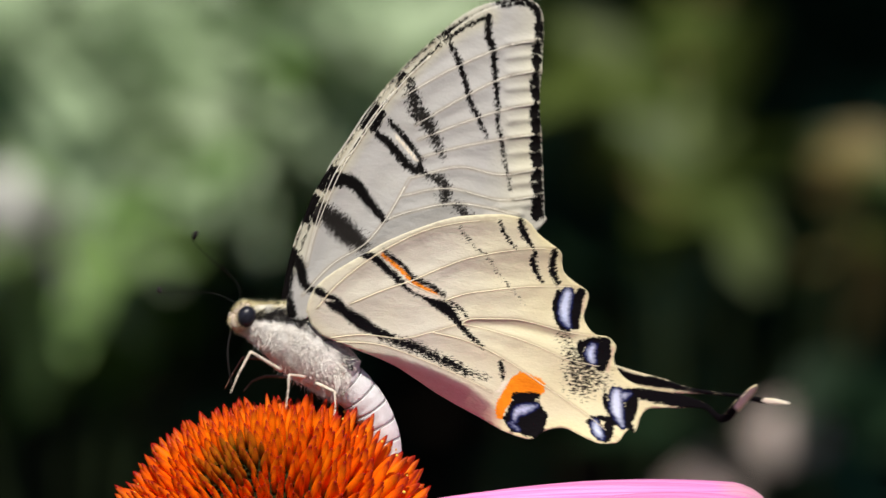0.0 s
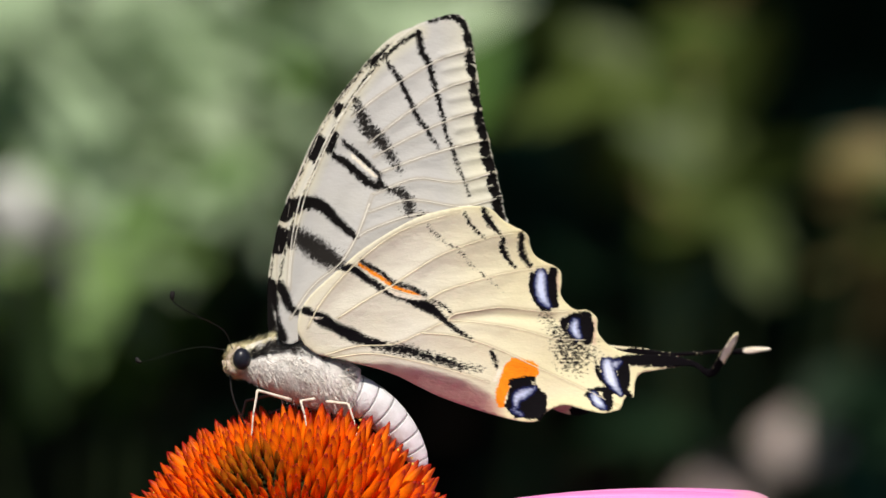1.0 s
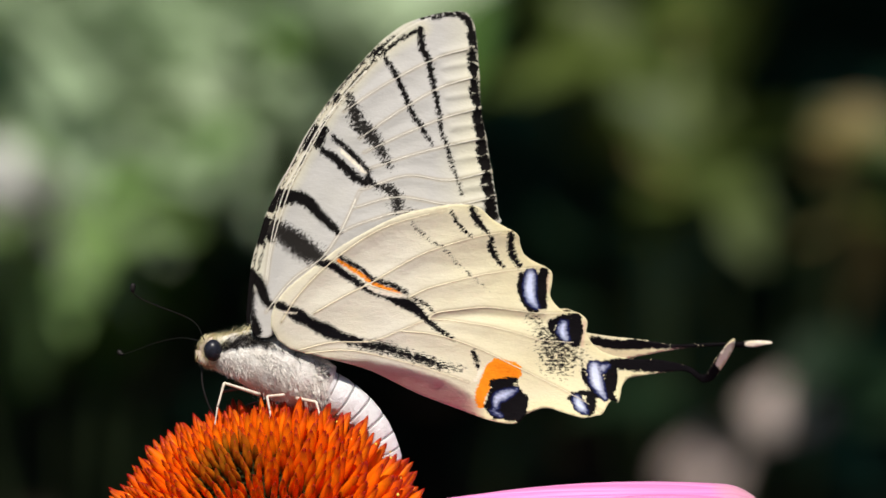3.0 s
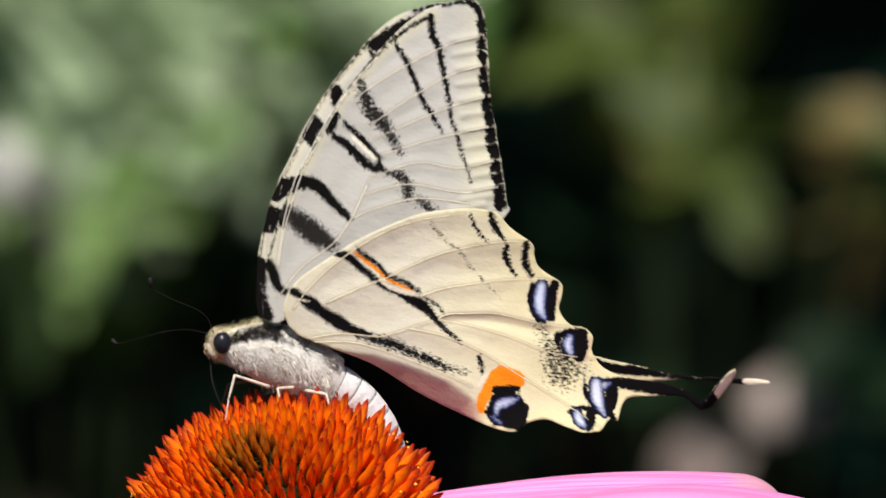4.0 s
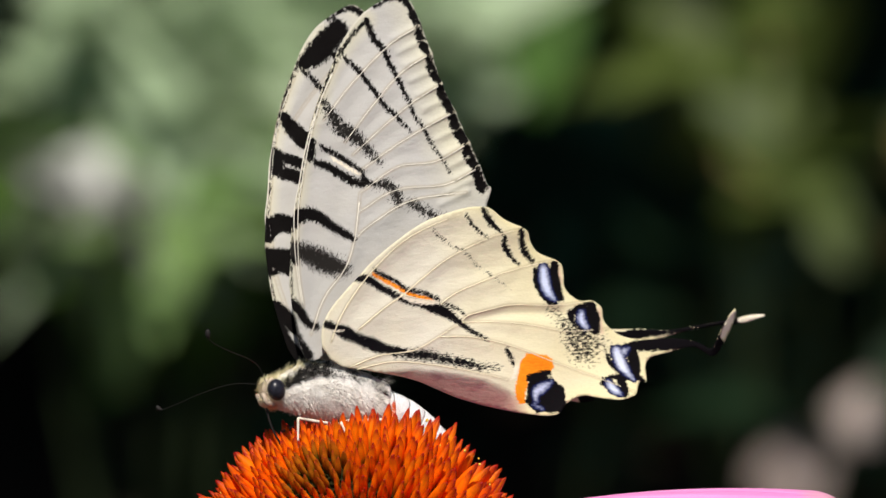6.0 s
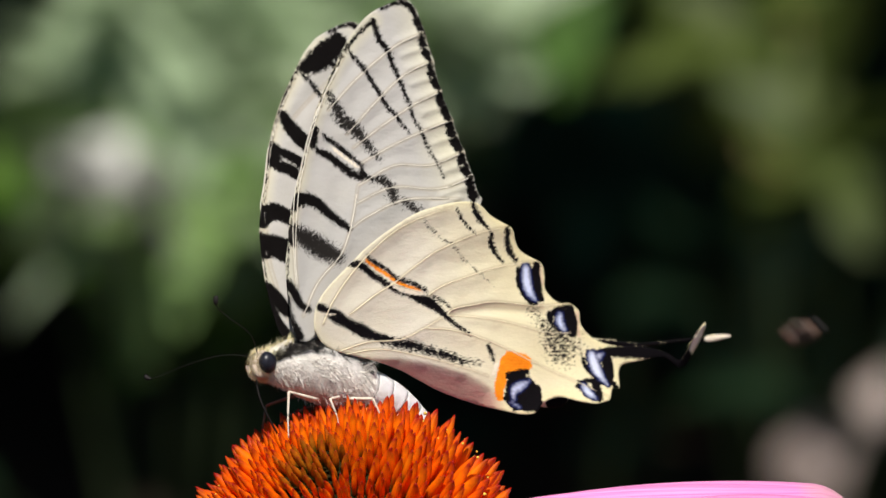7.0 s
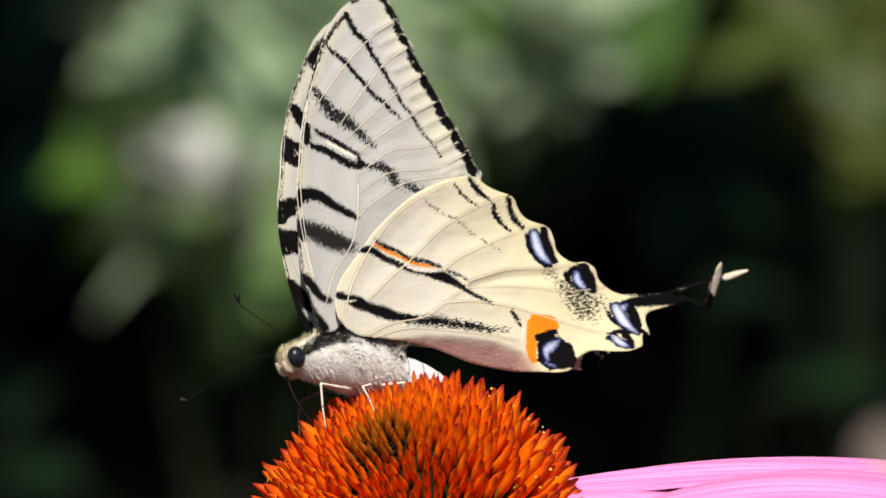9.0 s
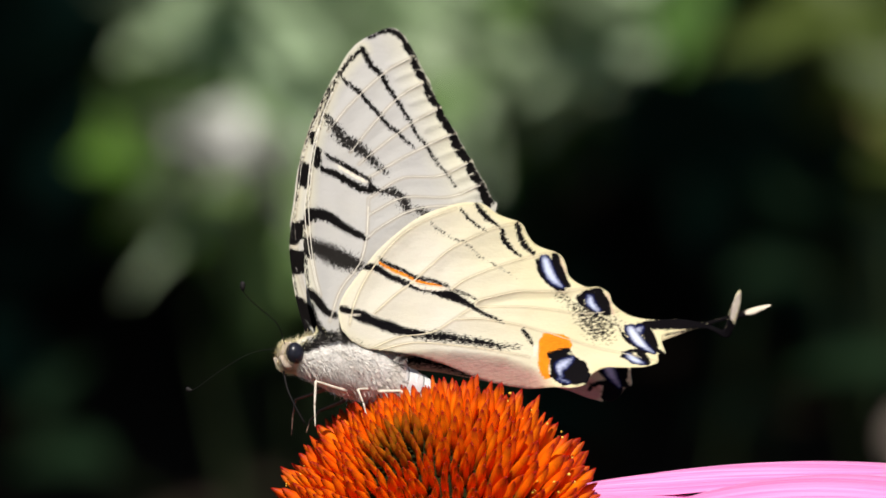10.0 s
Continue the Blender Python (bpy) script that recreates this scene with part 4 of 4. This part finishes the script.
for base, out, up, length, width, droop, roll, bend in (
        ((14.0, 3.0, 5.2), (0.98, 0.08, 0.13), (-0.12, -0.1, 1), 43, 9.5, (-2, 12), 0, 60),
        ((14.4, -1.5, 3.9), (0.97, -0.06, 0.11), (-0.15, -0.16, 1), 32, 9, (2, 24), 5, 0),
        ((15.4, -4.5, -0.2), (0.93, -0.2, 0.49), (-0.28, -0.2, 1), 56, 15, (0, 53), -3, 0),
        ((13.6, -9.5, 0.2), (0.85, -0.5, 0.2), (-0.2, -0.3, 1), 46, 13, (10, 60), 0, 0),
        ((13.0, 10.0, 2.0), (0.8, 0.55, 0.05), (-0.2, 0.1, 1), 38, 12, (10, 50), 0, 0)):
    petal(flower, base, out, up, length, width, droop, roll, M_PETAL, tip_bend=bend)
for i in range(16):
    az = i * 2 * math.pi / 16 + 0.1
    out = ring @ Vector((math.cos(az), math.sin(az), 0))
    if out.x > 0.45:
        continue
    d0 = 38 + rng.uniform(-4, 4)
    petal(flower, out * 12.8 - RING * 4.5, out, RING, 40 + rng.uniform(-3, 3), 11.5, (d0, d0 + 45), rng.uniform(-7, 7), M_PETAL, tip_bend=12)

stem_pts = [(-RING * 12 * MM), (-RING * 22 * MM + Vector((0, 0, -0.004))), Vector((0.012, 0.02, -0.08)), Vector((0.02, 0.03, -0.45)), Vector((0.02, 0.02, -0.92))]
part("stem", tube(bmesh.new(), [Vector(p) for p in spline([tuple(q) for q in stem_pts], 8)], [0.0022] * 33, 10), M_STEM, flower)

# ---- the garden behind ----
ground = part("ground", mesh_of("ground", [(-400, -400, 0), (400, -400, 0), (400, 400, 0), (-400, 400, 0)], [(0, 1, 2, 3)]), M_SOIL, None, "dark bare garden soil")
tagged(ground, "dark bare garden soil", "ground", kind="structure")


def spot_at(u, v, y):
    """A place y metres behind the subject on the line of sight that is u, v mm off its middle there."""
    k = (y + REACH) / REACH
    return SUB @ Vector((u * MM * k, y, v * MM * k))


def leaf(bm, m, size, width, fold=0.25):
    """One pointed leaf, folded along its midrib."""
    prof = [(0, 0.06), (0.2, 0.7), (0.45, 1.0), (0.7, 0.75), (0.9, 0.3), (1.0, 0.02)]
    mid, lft, rgt = [], [], []
    for u, w in prof:
        z = -0.25 * u * u * size
        mid.append(bm.verts.new(m @ Vector((u * size, 0, z))))
        lft.append(bm.verts.new(m @ Vector((u * size, w * width / 2, z + fold * w * width / 2))))
        rgt.append(bm.verts.new(m @ Vector((u * size, -w * width / 2, z + fold * w * width / 2))))
    for i in range(len(prof) - 1):
        bm.faces.new((mid[i], mid[i + 1], lft[i + 1], lft[i]))
        bm.faces.new((mid[i], rgt[i], rgt[i + 1], mid[i + 1]))


def shrub(label, clumps, depth, material, size, per, seed, thick=0.12):
    """A leafy plant: a stem that rises from the soil and carries clumps of leaves at (u, v, radius) mm."""
    rng = random.Random(seed)
    mid = spot_at(sum(c[0] for c in clumps) / len(clumps), sum(c[1] for c in clumps) / len(clumps), depth)
    thing = empty("shrub", label, "shrub")
    thing.location = (mid.x, mid.y, 0)
    root = Vector((mid.x, mid.y, 0))
    bm, wood = bmesh.new(), bmesh.new()
    for u, v, r in clumps:
        k = (depth + REACH) / REACH
        c = spot_at(u, v, depth + rng.uniform(-thick, thick)) - root
        tube(wood, [(0, 0, 0), (c.x * 0.3, c.y * 0.3 + 0.02, c.z * 0.6), (c.x, c.y + 0.03, c.z)], [0.0035, 0.0022, 0.0012], 6)
        for _ in range(max(3, int(per * (r / 5) ** 2))):
            a, q = rng.uniform(0, 6.283), r * k * MM * math.sqrt(rng.random())
            p = c + Vector((math.cos(a) * q, rng.uniform(-1, 1) * thick, math.sin(a) * q))
            face = pose(0, 0, 0, rng.uniform(-40, 40), rng.uniform(-35, 60), rng.uniform(0, 360))
            leaf(bm, Matrix.Translation(p) @ face @ Matrix.Translation((-size / 2, 0, 0)), size * rng.uniform(0.7, 1.25), size * rng.uniform(0.4, 0.6))
    tagged(part("stem_mass", wood, M_STEM_SHADE, thing), kind="stuff")
    tagged(part("foliage", bm, material, thing, smooth=False), kind="stuff")
    return thing


shrub("sage green leafy shrub in sunlight", [(-46, 24, 5), (-36, 22, 6), (-26, 22, 5), (-35, 12, 7), (-44, 8, 7), (-33, 5, 6), (-24, 14, 5), (-24, 6, 4), (-8, 25, 5), (1, 27, 3), (-44, 2, 5), (-36, 2, 5), (-29, 6, 4), (-10, 22, 5), (-11, 14, 4), (-48, 16, 6), (-40, 16, 5), (-30, 14, 5), (-39, 6, 5)], 3.00, M_SAGE, 0.083, 9, 1)
shrub("bright green leafy shrub in sunlight", [(-18, 20, 4), (-12, 16, 4), (-41, -9, 4), (-37, -1, 5), (-30, 0, 4), (-34, -6, 3), (-17, 6, 4), (-39, -5, 5), (-12, 13, 4), (-15, 24, 4), (-42, -3, 5), (-43, 1, 4), (-40, -6, 4), (-35, -3, 5), (-30, -5, 4), (-26, 0, 4), (-7, 18, 4), (-13, 9, 4), (-1, 23, 4), (-57, 3, 3), (-51, -3, 3)], 3.12, M_GREEN, 0.072, 8, 2)
shrub("olive green shrub with yellowing leaves", [(13, 15, 4), (18, 18.5, 4), (22, 15, 4), (28.5, 21.5, 3), (26, 10, 4), (29, 6, 3), (32, 4, 2), (44, 4, 4), (25, 12, 4), (30.5, 16, 2.5)], 3.22, M_OLIVE, 0.066, 2.4, 3, 0.25)


shrub("yellowing dry shrub tips in sunlight", [(29.5, 22, 3), (44.5, 3, 3), (45, 0, 3), (28, 8, 3)], 3.15, M_TAN, 0.06, 2.2, 9, 0.2)


def garden_flower(label, u, v, depth, spread, turn, seed, angles, material):
    """A faded flower of the same kind, out among the shrubs."""
    rng = random.Random(seed)
    at = spot_at(u, v, depth)
    thing = empty("faded_flower", label, "flower")
    thing.location = at
    tilt = turn.normalized()
    f = tilt.to_track_quat("Z", "Y").to_matrix()
    part("cone_base", ball(bmesh.new(), (0, 0, 0), (0.009, 0.009, 0.009), 16, 10), M_CORE, thing)
    for deg in angles:
        az = radians(deg)
        o = f @ Vector((math.cos(az), math.sin(az), 0))
        petal(thing, o * 6, o, tilt, spread * rng.uniform(0.9, 1.1), 20, (5, 40), 0, material)
    part("stem", tube(bmesh.new(), [(0, 0, -0.006), (0.005, 0.01, -0.1), (0.0, 0.02, -at.z)], [0.002] * 3, 8), M_STEM_SHADE, thing)


garden_flower("faded pale pink coneflower among dark leaves", 33.2, -22.9, 3.0, 40, Vector((-0.25, -0.85, 0.45)), 5, (24, 46, 214, 233, 252), M_PETAL_PALE)
shrub("pale grey woolly leaves among the green", [(-45.5, 5, 2.6), (-43, 3.5, 2.0), (-48, 4, 2.2)], 2.55, M_PALE, 0.060, 14, 12, 0.045)
shrub("light green leafy shrub in sunlight", [(-40, 4, 4), (-34, 1, 4), (-40, -4, 4), (-28, 4, 4), (-55, 8, 3)], 2.78, M_LIGHTGREEN, 0.075, 8, 15)

shrub("low dark green leaves at the foot of the shrubs", [(-70, -28, 6), (20, -8, 5), (10, -14, 5), (44, -12, 5)], 3.35, M_LOWLEAF_SHADE, 0.08, 1.0, 31, 0.3)

# a dense dark hedge, shaded by an added tree crown, closes the view
rng = random.Random(21)
hedge = empty("hedge", "dense dark green hedge in deep shade", "hedge")
bm = bmesh.new()
for _ in range(5200):
    y = rng.uniform(4.95, 6.45)
    p = Vector((rng.uniform(-3.3, 3.3), y, rng.uniform(0.0, 2.2)))
    size = rng.uniform(0.12, 0.19)
    leaf(bm, Matrix.Translation(p) @ pose(0, 0, 0, rng.uniform(-50, 50), rng.uniform(-40, 60), rng.uniform(0, 360)), size, size * 0.5)
tagged(part("foliage", bm, M_SHADELEAF, hedge, smooth=False), kind="stuff")
# solid backdrop in the same darkened green, for the shade behind the leaves
part("inner_mass", mesh_of("inner_mass", [(-7, 6.75, 0), (7, 6.75, 0), (7, 6.75, 3.7), (-7, 6.75, 3.7), (-7, 8, 0), (7, 8, 0), (7, 8, 3.7), (-7, 8, 3.7)], [(0, 1, 2, 3), (5, 4, 7, 6), (3, 2, 6, 7), (1, 5, 6, 2), (4, 0, 3, 7)]), M_SHADELEAF, hedge)
# tree out of view, added only to keep the sun off the hedge
tree = empty("tree", "broad tree with a dense dark crown over the hedge", "tree")
bm = bmesh.new()
for _ in range(12500):
    p = Vector((rng.uniform(-4.8, 4.8), rng.uniform(2.8, 8.4), 0))
    p.z = 2.0 + 0.37 * noise.noise(p * 0.87) + rng.uniform(0, 0.75)
    size = rng.uniform(0.15, 0.25)
    leaf(bm, Matrix.Translation(p) @ pose(0, 0, 0, rng.uniform(-35, 35), rng.uniform(-30, 30), rng.uniform(0, 360)), size, size * 0.6)
tagged(part("crown", bm, M_SHADELEAF, tree, smooth=False), kind="stuff")
part("trunk", tube(bmesh.new(), [(3.6, 6.2, 0), (3.5, 6.2, 1.2), (3.3, 6.0, 2.4)], [0.2, 0.16, 0.1], 12), M_BARK, tree)

# ---- a small fly that darts past ----
fly = empty("fly", "small brown hovering fly with clear wings", "insect")
part("body", ball(bmesh.new(), (0, 0, 0), (2.3 * MM, 0.95 * MM, 0.95 * MM), 14, 8), M_FLY, fly)
part("head", ball(bmesh.new(), (-2.3 * MM, 0, 0), (0.7 * MM, 0.85 * MM, 0.7 * MM), 12, 8), M_BLACK, fly)
for s in (-1, 1):
    bm = bmesh.new()
    leaf(bm, pose(-0.5 * MM, 0, 0.9 * MM, 0, -12, s * 70), 3.6 * MM, 1.4 * MM, 0.05)
    part("wing", bm, M_FLYWING, fly)


# ---- what moves ----
def motions():
    # seconds; the wing root x, z (mm), yaw, roll, lean; the forewing's roll and flap; the body's x, z and roll
    POSES = (
        (0, -14.69, -7.14, 13.61, 10.19, 6.77, 0.24, -8.98, -14.16, -7.22, 15.32),
        (0.2, -15.74, -8.44, -7.84, 4.94, 4.18, 5.58, -6.34, -16.35, -8.6, 7.69),
        (0.5, -18.58, -9.96, 14.4, -2.45, 9.21, 3.65, -16.54, -18.23, -10.99, -4.59),
        (0.8, -17.93, -9.91, 19.93, -1.58, 4.15, 4.12, -15.41, -17.34, -10.54, -2.86),
        (1, -17.12, -9.2, 19.82, 0.99, 0.04, 3.43, -13.76, -16.64, -9.33, -1.7),
        (1.2, -16.61, -9.59, 18.64, 2.56, 2.69, 2.77, -14.47, -15.87, -9.59, 2.37),
        (1.5, -18.42, -10.22, 24.19, -0.84, -0.73, 1.17, -15.06, -17.85, -10.48, -3.43),
        (1.8, -16.64, -7.54, 10.99, 9.46, -0.44, 0.82, -13.41, -15.49, -6.95, 13.45),
        (2, -17.33, -8.9, 15.54, 2.43, 0.28, 2.97, -11.55, -17.09, -9.24, -0.54),
        (2.2, -16.49, -7.52, 7.63, 4.92, -1.52, 6.36, -4.41, -16.28, -7.71, 3.84),
        (2.5, -16.2, -7.81, 1.73, 6.16, -4.21, 4.76, -6.73, -16.21, -7.93, 6.2),
        (2.7, -18.83, -10.89, 10.68, 0.42, 1.49, 3.69, -15.84, -18.41, -11.13, 0.04),
        (3.8, -14.47, -11.91, 8.41, 12.03, 3.2, 2.35, -14.28, -14.72, -12.65, 8.59),
        (4, -16.92, -11.09, 13.91, 8.12, 1.53, -1.12, -15.55, -16.84, -12.18, 1.5),
        (4.2, -17.55, -9.91, 13.12, 10.68, 3.31, -0.38, -16.64, -17.48, -10.86, 8.89),
        (4.5, -20.59, -10.69, 16.68, 3.39, 4.44, -0.81, -10.54, -20.42, -12.09, -3.15),
        (4.7, -20.51, -8.23, 11.42, 7.83, 5.59, -2.83, -12.06, -19.69, -8.54, 13.45),
        (5, -22.71, -11, 17.71, 2.3, 4.04, -2.84, -9.33, -21.88, -11.15, 5.9),
        (5.2, -20.99, -10.67, 8.97, 6.12, 2.94, -2.55, -7.29, -20.33, -10.9, 13.76),
        (5.5, -22.75, -12.94, 20.08, -1.42, 3.15, -0.52, -13.62, -22.23, -14.72, -8.33),
        (5.7, -22.74, -13.73, 23.85, -4.08, 1.3, -4.85, -11.23, -21.85, -15.11, -9.49),
        (6.8, -25.08, -13.8, 34.69, -3.11, -4.85, -0.89, -11.35, -23.88, -14.51, -9.49),
        (7, -26.45, -13.62, 33.06, 0.47, -2.99, -1.06, -13.23, -25.34, -14.01, -6.03),
        (7.5, -28.15, -12, 36.69, 3.2, -4.82, -2.18, -10.35, -27.07, -11.4, 1.79),
        (7.8, -30.36, -12.59, 36.66, 1.96, -3.6, 2.95, -8.9, -29.12, -12.09, 3.25),
        (8, -32.15, -13.19, 36.04, -1.74, -6.74, 1.91, -10.73, -31.04, -12.69, -4.88),
        (8.3, -33.43, -13.81, 31.91, -14.53, 3.29, -1.25, -15.36, -32.4, -14.64, -19.94),
        (8.5, -34.05, -14.23, 35.32, -16.01, 1.39, -1.63, -12.76, -32.78, -14.67, -18.77),
        (8.7, -33.74, -14.39, 36.12, -11.06, -3.17, -0.84, -13.24, -32.29, -14.59, -14.97),
        (9, -33.22, -13.95, 34.32, -6.93, -10.12, -0.86, -9.77, -32.03, -14.1, -11.21),
        (9.2, -34.92, -15.47, 41.77, -12.47, -5.83, -3.88, -9.83, -32.9, -15.56, -18.47),
        (9.5, -34.82, -14.6, 34.18, -3.07, -13.28, -0.84, -9.93, -33.34, -12.76, 1.5),
        (9.8, -36.12, -16.59, 32.14, -3.55, -16.55, 1.5, -9.18, -34.85, -15.04, -5.45),
        (10, -35.91, -17.84, 31.5, -4.45, -20.3, 0.5, -6.99, -35.02, -16.33, -3.43),
    )
    root = Matrix.Translation((HINGE[0] * MM, 0, HINGE[2] * MM))
    body, pair = {}, {}
    for t, x, z, yaw, roll, lean, fore, flap, bx, bz, broll in POSES:
        body[t] = pose(bx * MM, 0, bz * MM, 0, broll) @ pose(0, 0, 0, 0, 0, yaw) @ pose(0, 0, 0, 0.35 * lean) @ root.inverted()
        pair[t] = pose(x * MM, 0, z * MM, 0, roll) @ pose(0, 0, 0, 0, 0, yaw) @ pose(0, 0, 0, lean)
    walk(butterfly, [(t, SUB @ body[t]) for t in body])
    side = lambda s: Matrix.Translation((0, s * HINGE[1] * MM, 0))
    at = lambda t, rows, k: float(np.interp(t, [r[0] for r in rows], [r[k] for r in rows]))
    spread = ((0, 0, 0), (0.5, 0, -4), (1.2, 0, -4), (2, 0, 0), (2.7, 0, 0), (3.8, -2.3, -8), (4.5, -2.3, -8), (5.5, -3.3, -8), (6.8, -2, -11), (7.5, -0.7, -13), (8.5, 1.2, -5), (9.2, 1.0, -4), (10, 1.0, -2))
    tails = ((0, 1.5), (1, 1.6), (2, 0.6), (2.6, 0.3), (4, 0.8), (5.5, 0.6), (7, 1.2), (8.5, 0.5), (10, 1.2))
    free = {row[0]: row[6:8] for row in POSES}
    walk(wings["left"][1], [(t, body[t].inverted() @ pair[t] @ side(-1)) for t in body])
    walk(wings["right"][1], [(t, body[t].inverted() @ pair[t] @ side(1) @ pose(0, 0, 0, 0, at(t, tails, 1))) for t in body])
    walk(wings["left"][0], [(t, body[t].inverted() @ pair[t] @ side(-1) @ pose(0, 0, 0, 0, free[t][0]) @ pose(0, 0, 0, free[t][1])) for t in body])
    walk(wings["right"][0], [(t, body[t].inverted() @ pair[t] @ side(0.2) @ pose(0, 0, 0, 0, free[t][0] + at(t, spread, 1)) @ pose(0, 0, 0, free[t][1] + at(t, spread, 2))) for t in body])
    NEAR = ((0, 11, 0), (0.2, 11, 9), (0.5, 13, 4), (0.8, 11, 0), (1, 10, 0), (1.5, 13, -2), (1.8, 7, -11), (2, 6, -5), (2.2, 0, -2), (2.5, -1, 0), (2.7, 8, -5), (3.8, 2, 3), (4, 6, 3), (4.2, -3, 8), (4.5, 11, 4), (4.7, 8, 3), (5, 13, 5), (5.2, 26, -11), (5.5, 20, 9), (5.7, 10, 6), (6.8, 15, -6), (7, 11, 6), (7.5, 8, 3), (7.8, 10, 3), (8, 17, 1), (8.5, 15, 10), (9, 12, 5), (9.5, 6, -3), (10, 10, 9))
    FAR = ((0, -3, -16), (0.2, -2, 9), (0.5, 6, -13), (0.8, 4, -17), (1, 0, -15), (1.5, 7, -20), (1.8, -12, -14), (2, -6, -16), (2.2, -11, -9), (2.5, -7, -4), (2.7, -5, -12), (3.8, -13, -1), (4, -3, -4), (4.2, -9, -4), (4.5, 0, -2), (4.7, -11, 6), (5, -5, 6), (5.2, -3, 5), (5.5, 3, -3), (5.7, -1, -7), (6.8, 7, -18), (7, -1, -16), (7.5, -8, -19), (7.8, -13, -18), (8, -2, -20), (8.5, -1, -20), (9, -9, -16), (9.5, -21, -20), (10, -11, -21))
    for (feeler, base), rows in zip(FEELERS, (NEAR, FAR)):
        walk(feeler, [(t, Matrix.Translation(base * MM) @ pose(0, 0, 0, 0, up, turn)) for t, up, turn in rows])
    joint = Matrix.Translation(ab_origin * MM)
    walk(abdomen, [(t, joint @ pose(0, 0, 0, 0, lift)) for t, lift in ((0, 0), (2.7, 0), (3.8, 2), (5.5, 2), (7, -1), (10, -2))])
    walk(flower, [(t, SUB @ pose((CONE.x + x) * MM, CONE.y * MM, (CONE.z + z) * MM)) for t, x, z in (
    (0, -0.61, 0.12),
    (0.2, -1.53, 0.18),
    (0.5, -1.59, -1.35),
    (0.8, -0.73, -0.56),
    (1, 0.00, 0.00),
    (1.5, -1.04, -0.37),
    (1.8, -1.57, 0.58),
    (2, -1.47, 0.49),
    (2.2, -1.75, 1.13),
    (2.5, -2.14, 0.43),
    (2.7, -1.96, -1.47),
    (3.8, 2.02, -3.80),
    (4, 0.98, -2.51),
    (4.2, -0.08, -2.43),
    (4.5, -0.18, -2.45),
    (4.7, -1.07, -1.79),
    (5, -0.98, -3.73),
    (5.2, 0.51, -4.72),
    (5.5, -0.55, -3.3),
    (5.7, -0.80, -3.00),
    (6.8, -1.71, -3.55),
    (7, -3.43, -3.86),
    (7.5, -4.90, -2.20),
    (7.8, -5.96, -2.56),
    (8, -6.25, -2.39),
    (8.3, -6.86, -2.10),
    (8.5, -6.80, -2.14),
    (8.7, -6.71, -1.84),
    (9, -5.69, -2.14),
    (9.2, -5.74, -2.39),
    (9.5, -6.37, -3.31),
    (9.8, -7.32, -3.93),
    (10, -7.04, -4.71),
    )])
    walk(fly, [(t, SUB @ pose(x * MM, y * MM, z * MM, 0, 20, turn)) for t, x, y, z, turn in (
        (0, 30, 25, -45, -50), (0.3, 17, 25, -24, -60), (0.5, 11, 25, 1, -60), (0.6, 2, 25, 18, -40), (0.75, -8, 25, 42, -40), (1.2, 50, 25, 45, -90),
        (1.5, 20, 20, 1, -150), (1.8, 15, 20, -50, -150), (5.3, 25, 20, -55, -70), (5.6, 20, 20, -24, -70), (5.7, 17, 20, -6, -70), (5.9, 12, 20, 40, -60),
        (6.6, 10, 25, 45, -120), (6.9, 22, 25, -8, -170), (7.0, 29, 25, -14, -170), (7.1, 38, 25, -28, -150), (7.2, 26, 25, -30, -80), (7.3, 12, 25, -20, -60), (7.4, 35, 25, -42, -60), (7.5, 75, 25, -30, -60),
        (7.6, 8, 25, -7, -40), (7.7, -8, 25, 8, -30), (7.85, -30, 25, 45, -30), (10, -60, 25, 70, -30))])


motions()
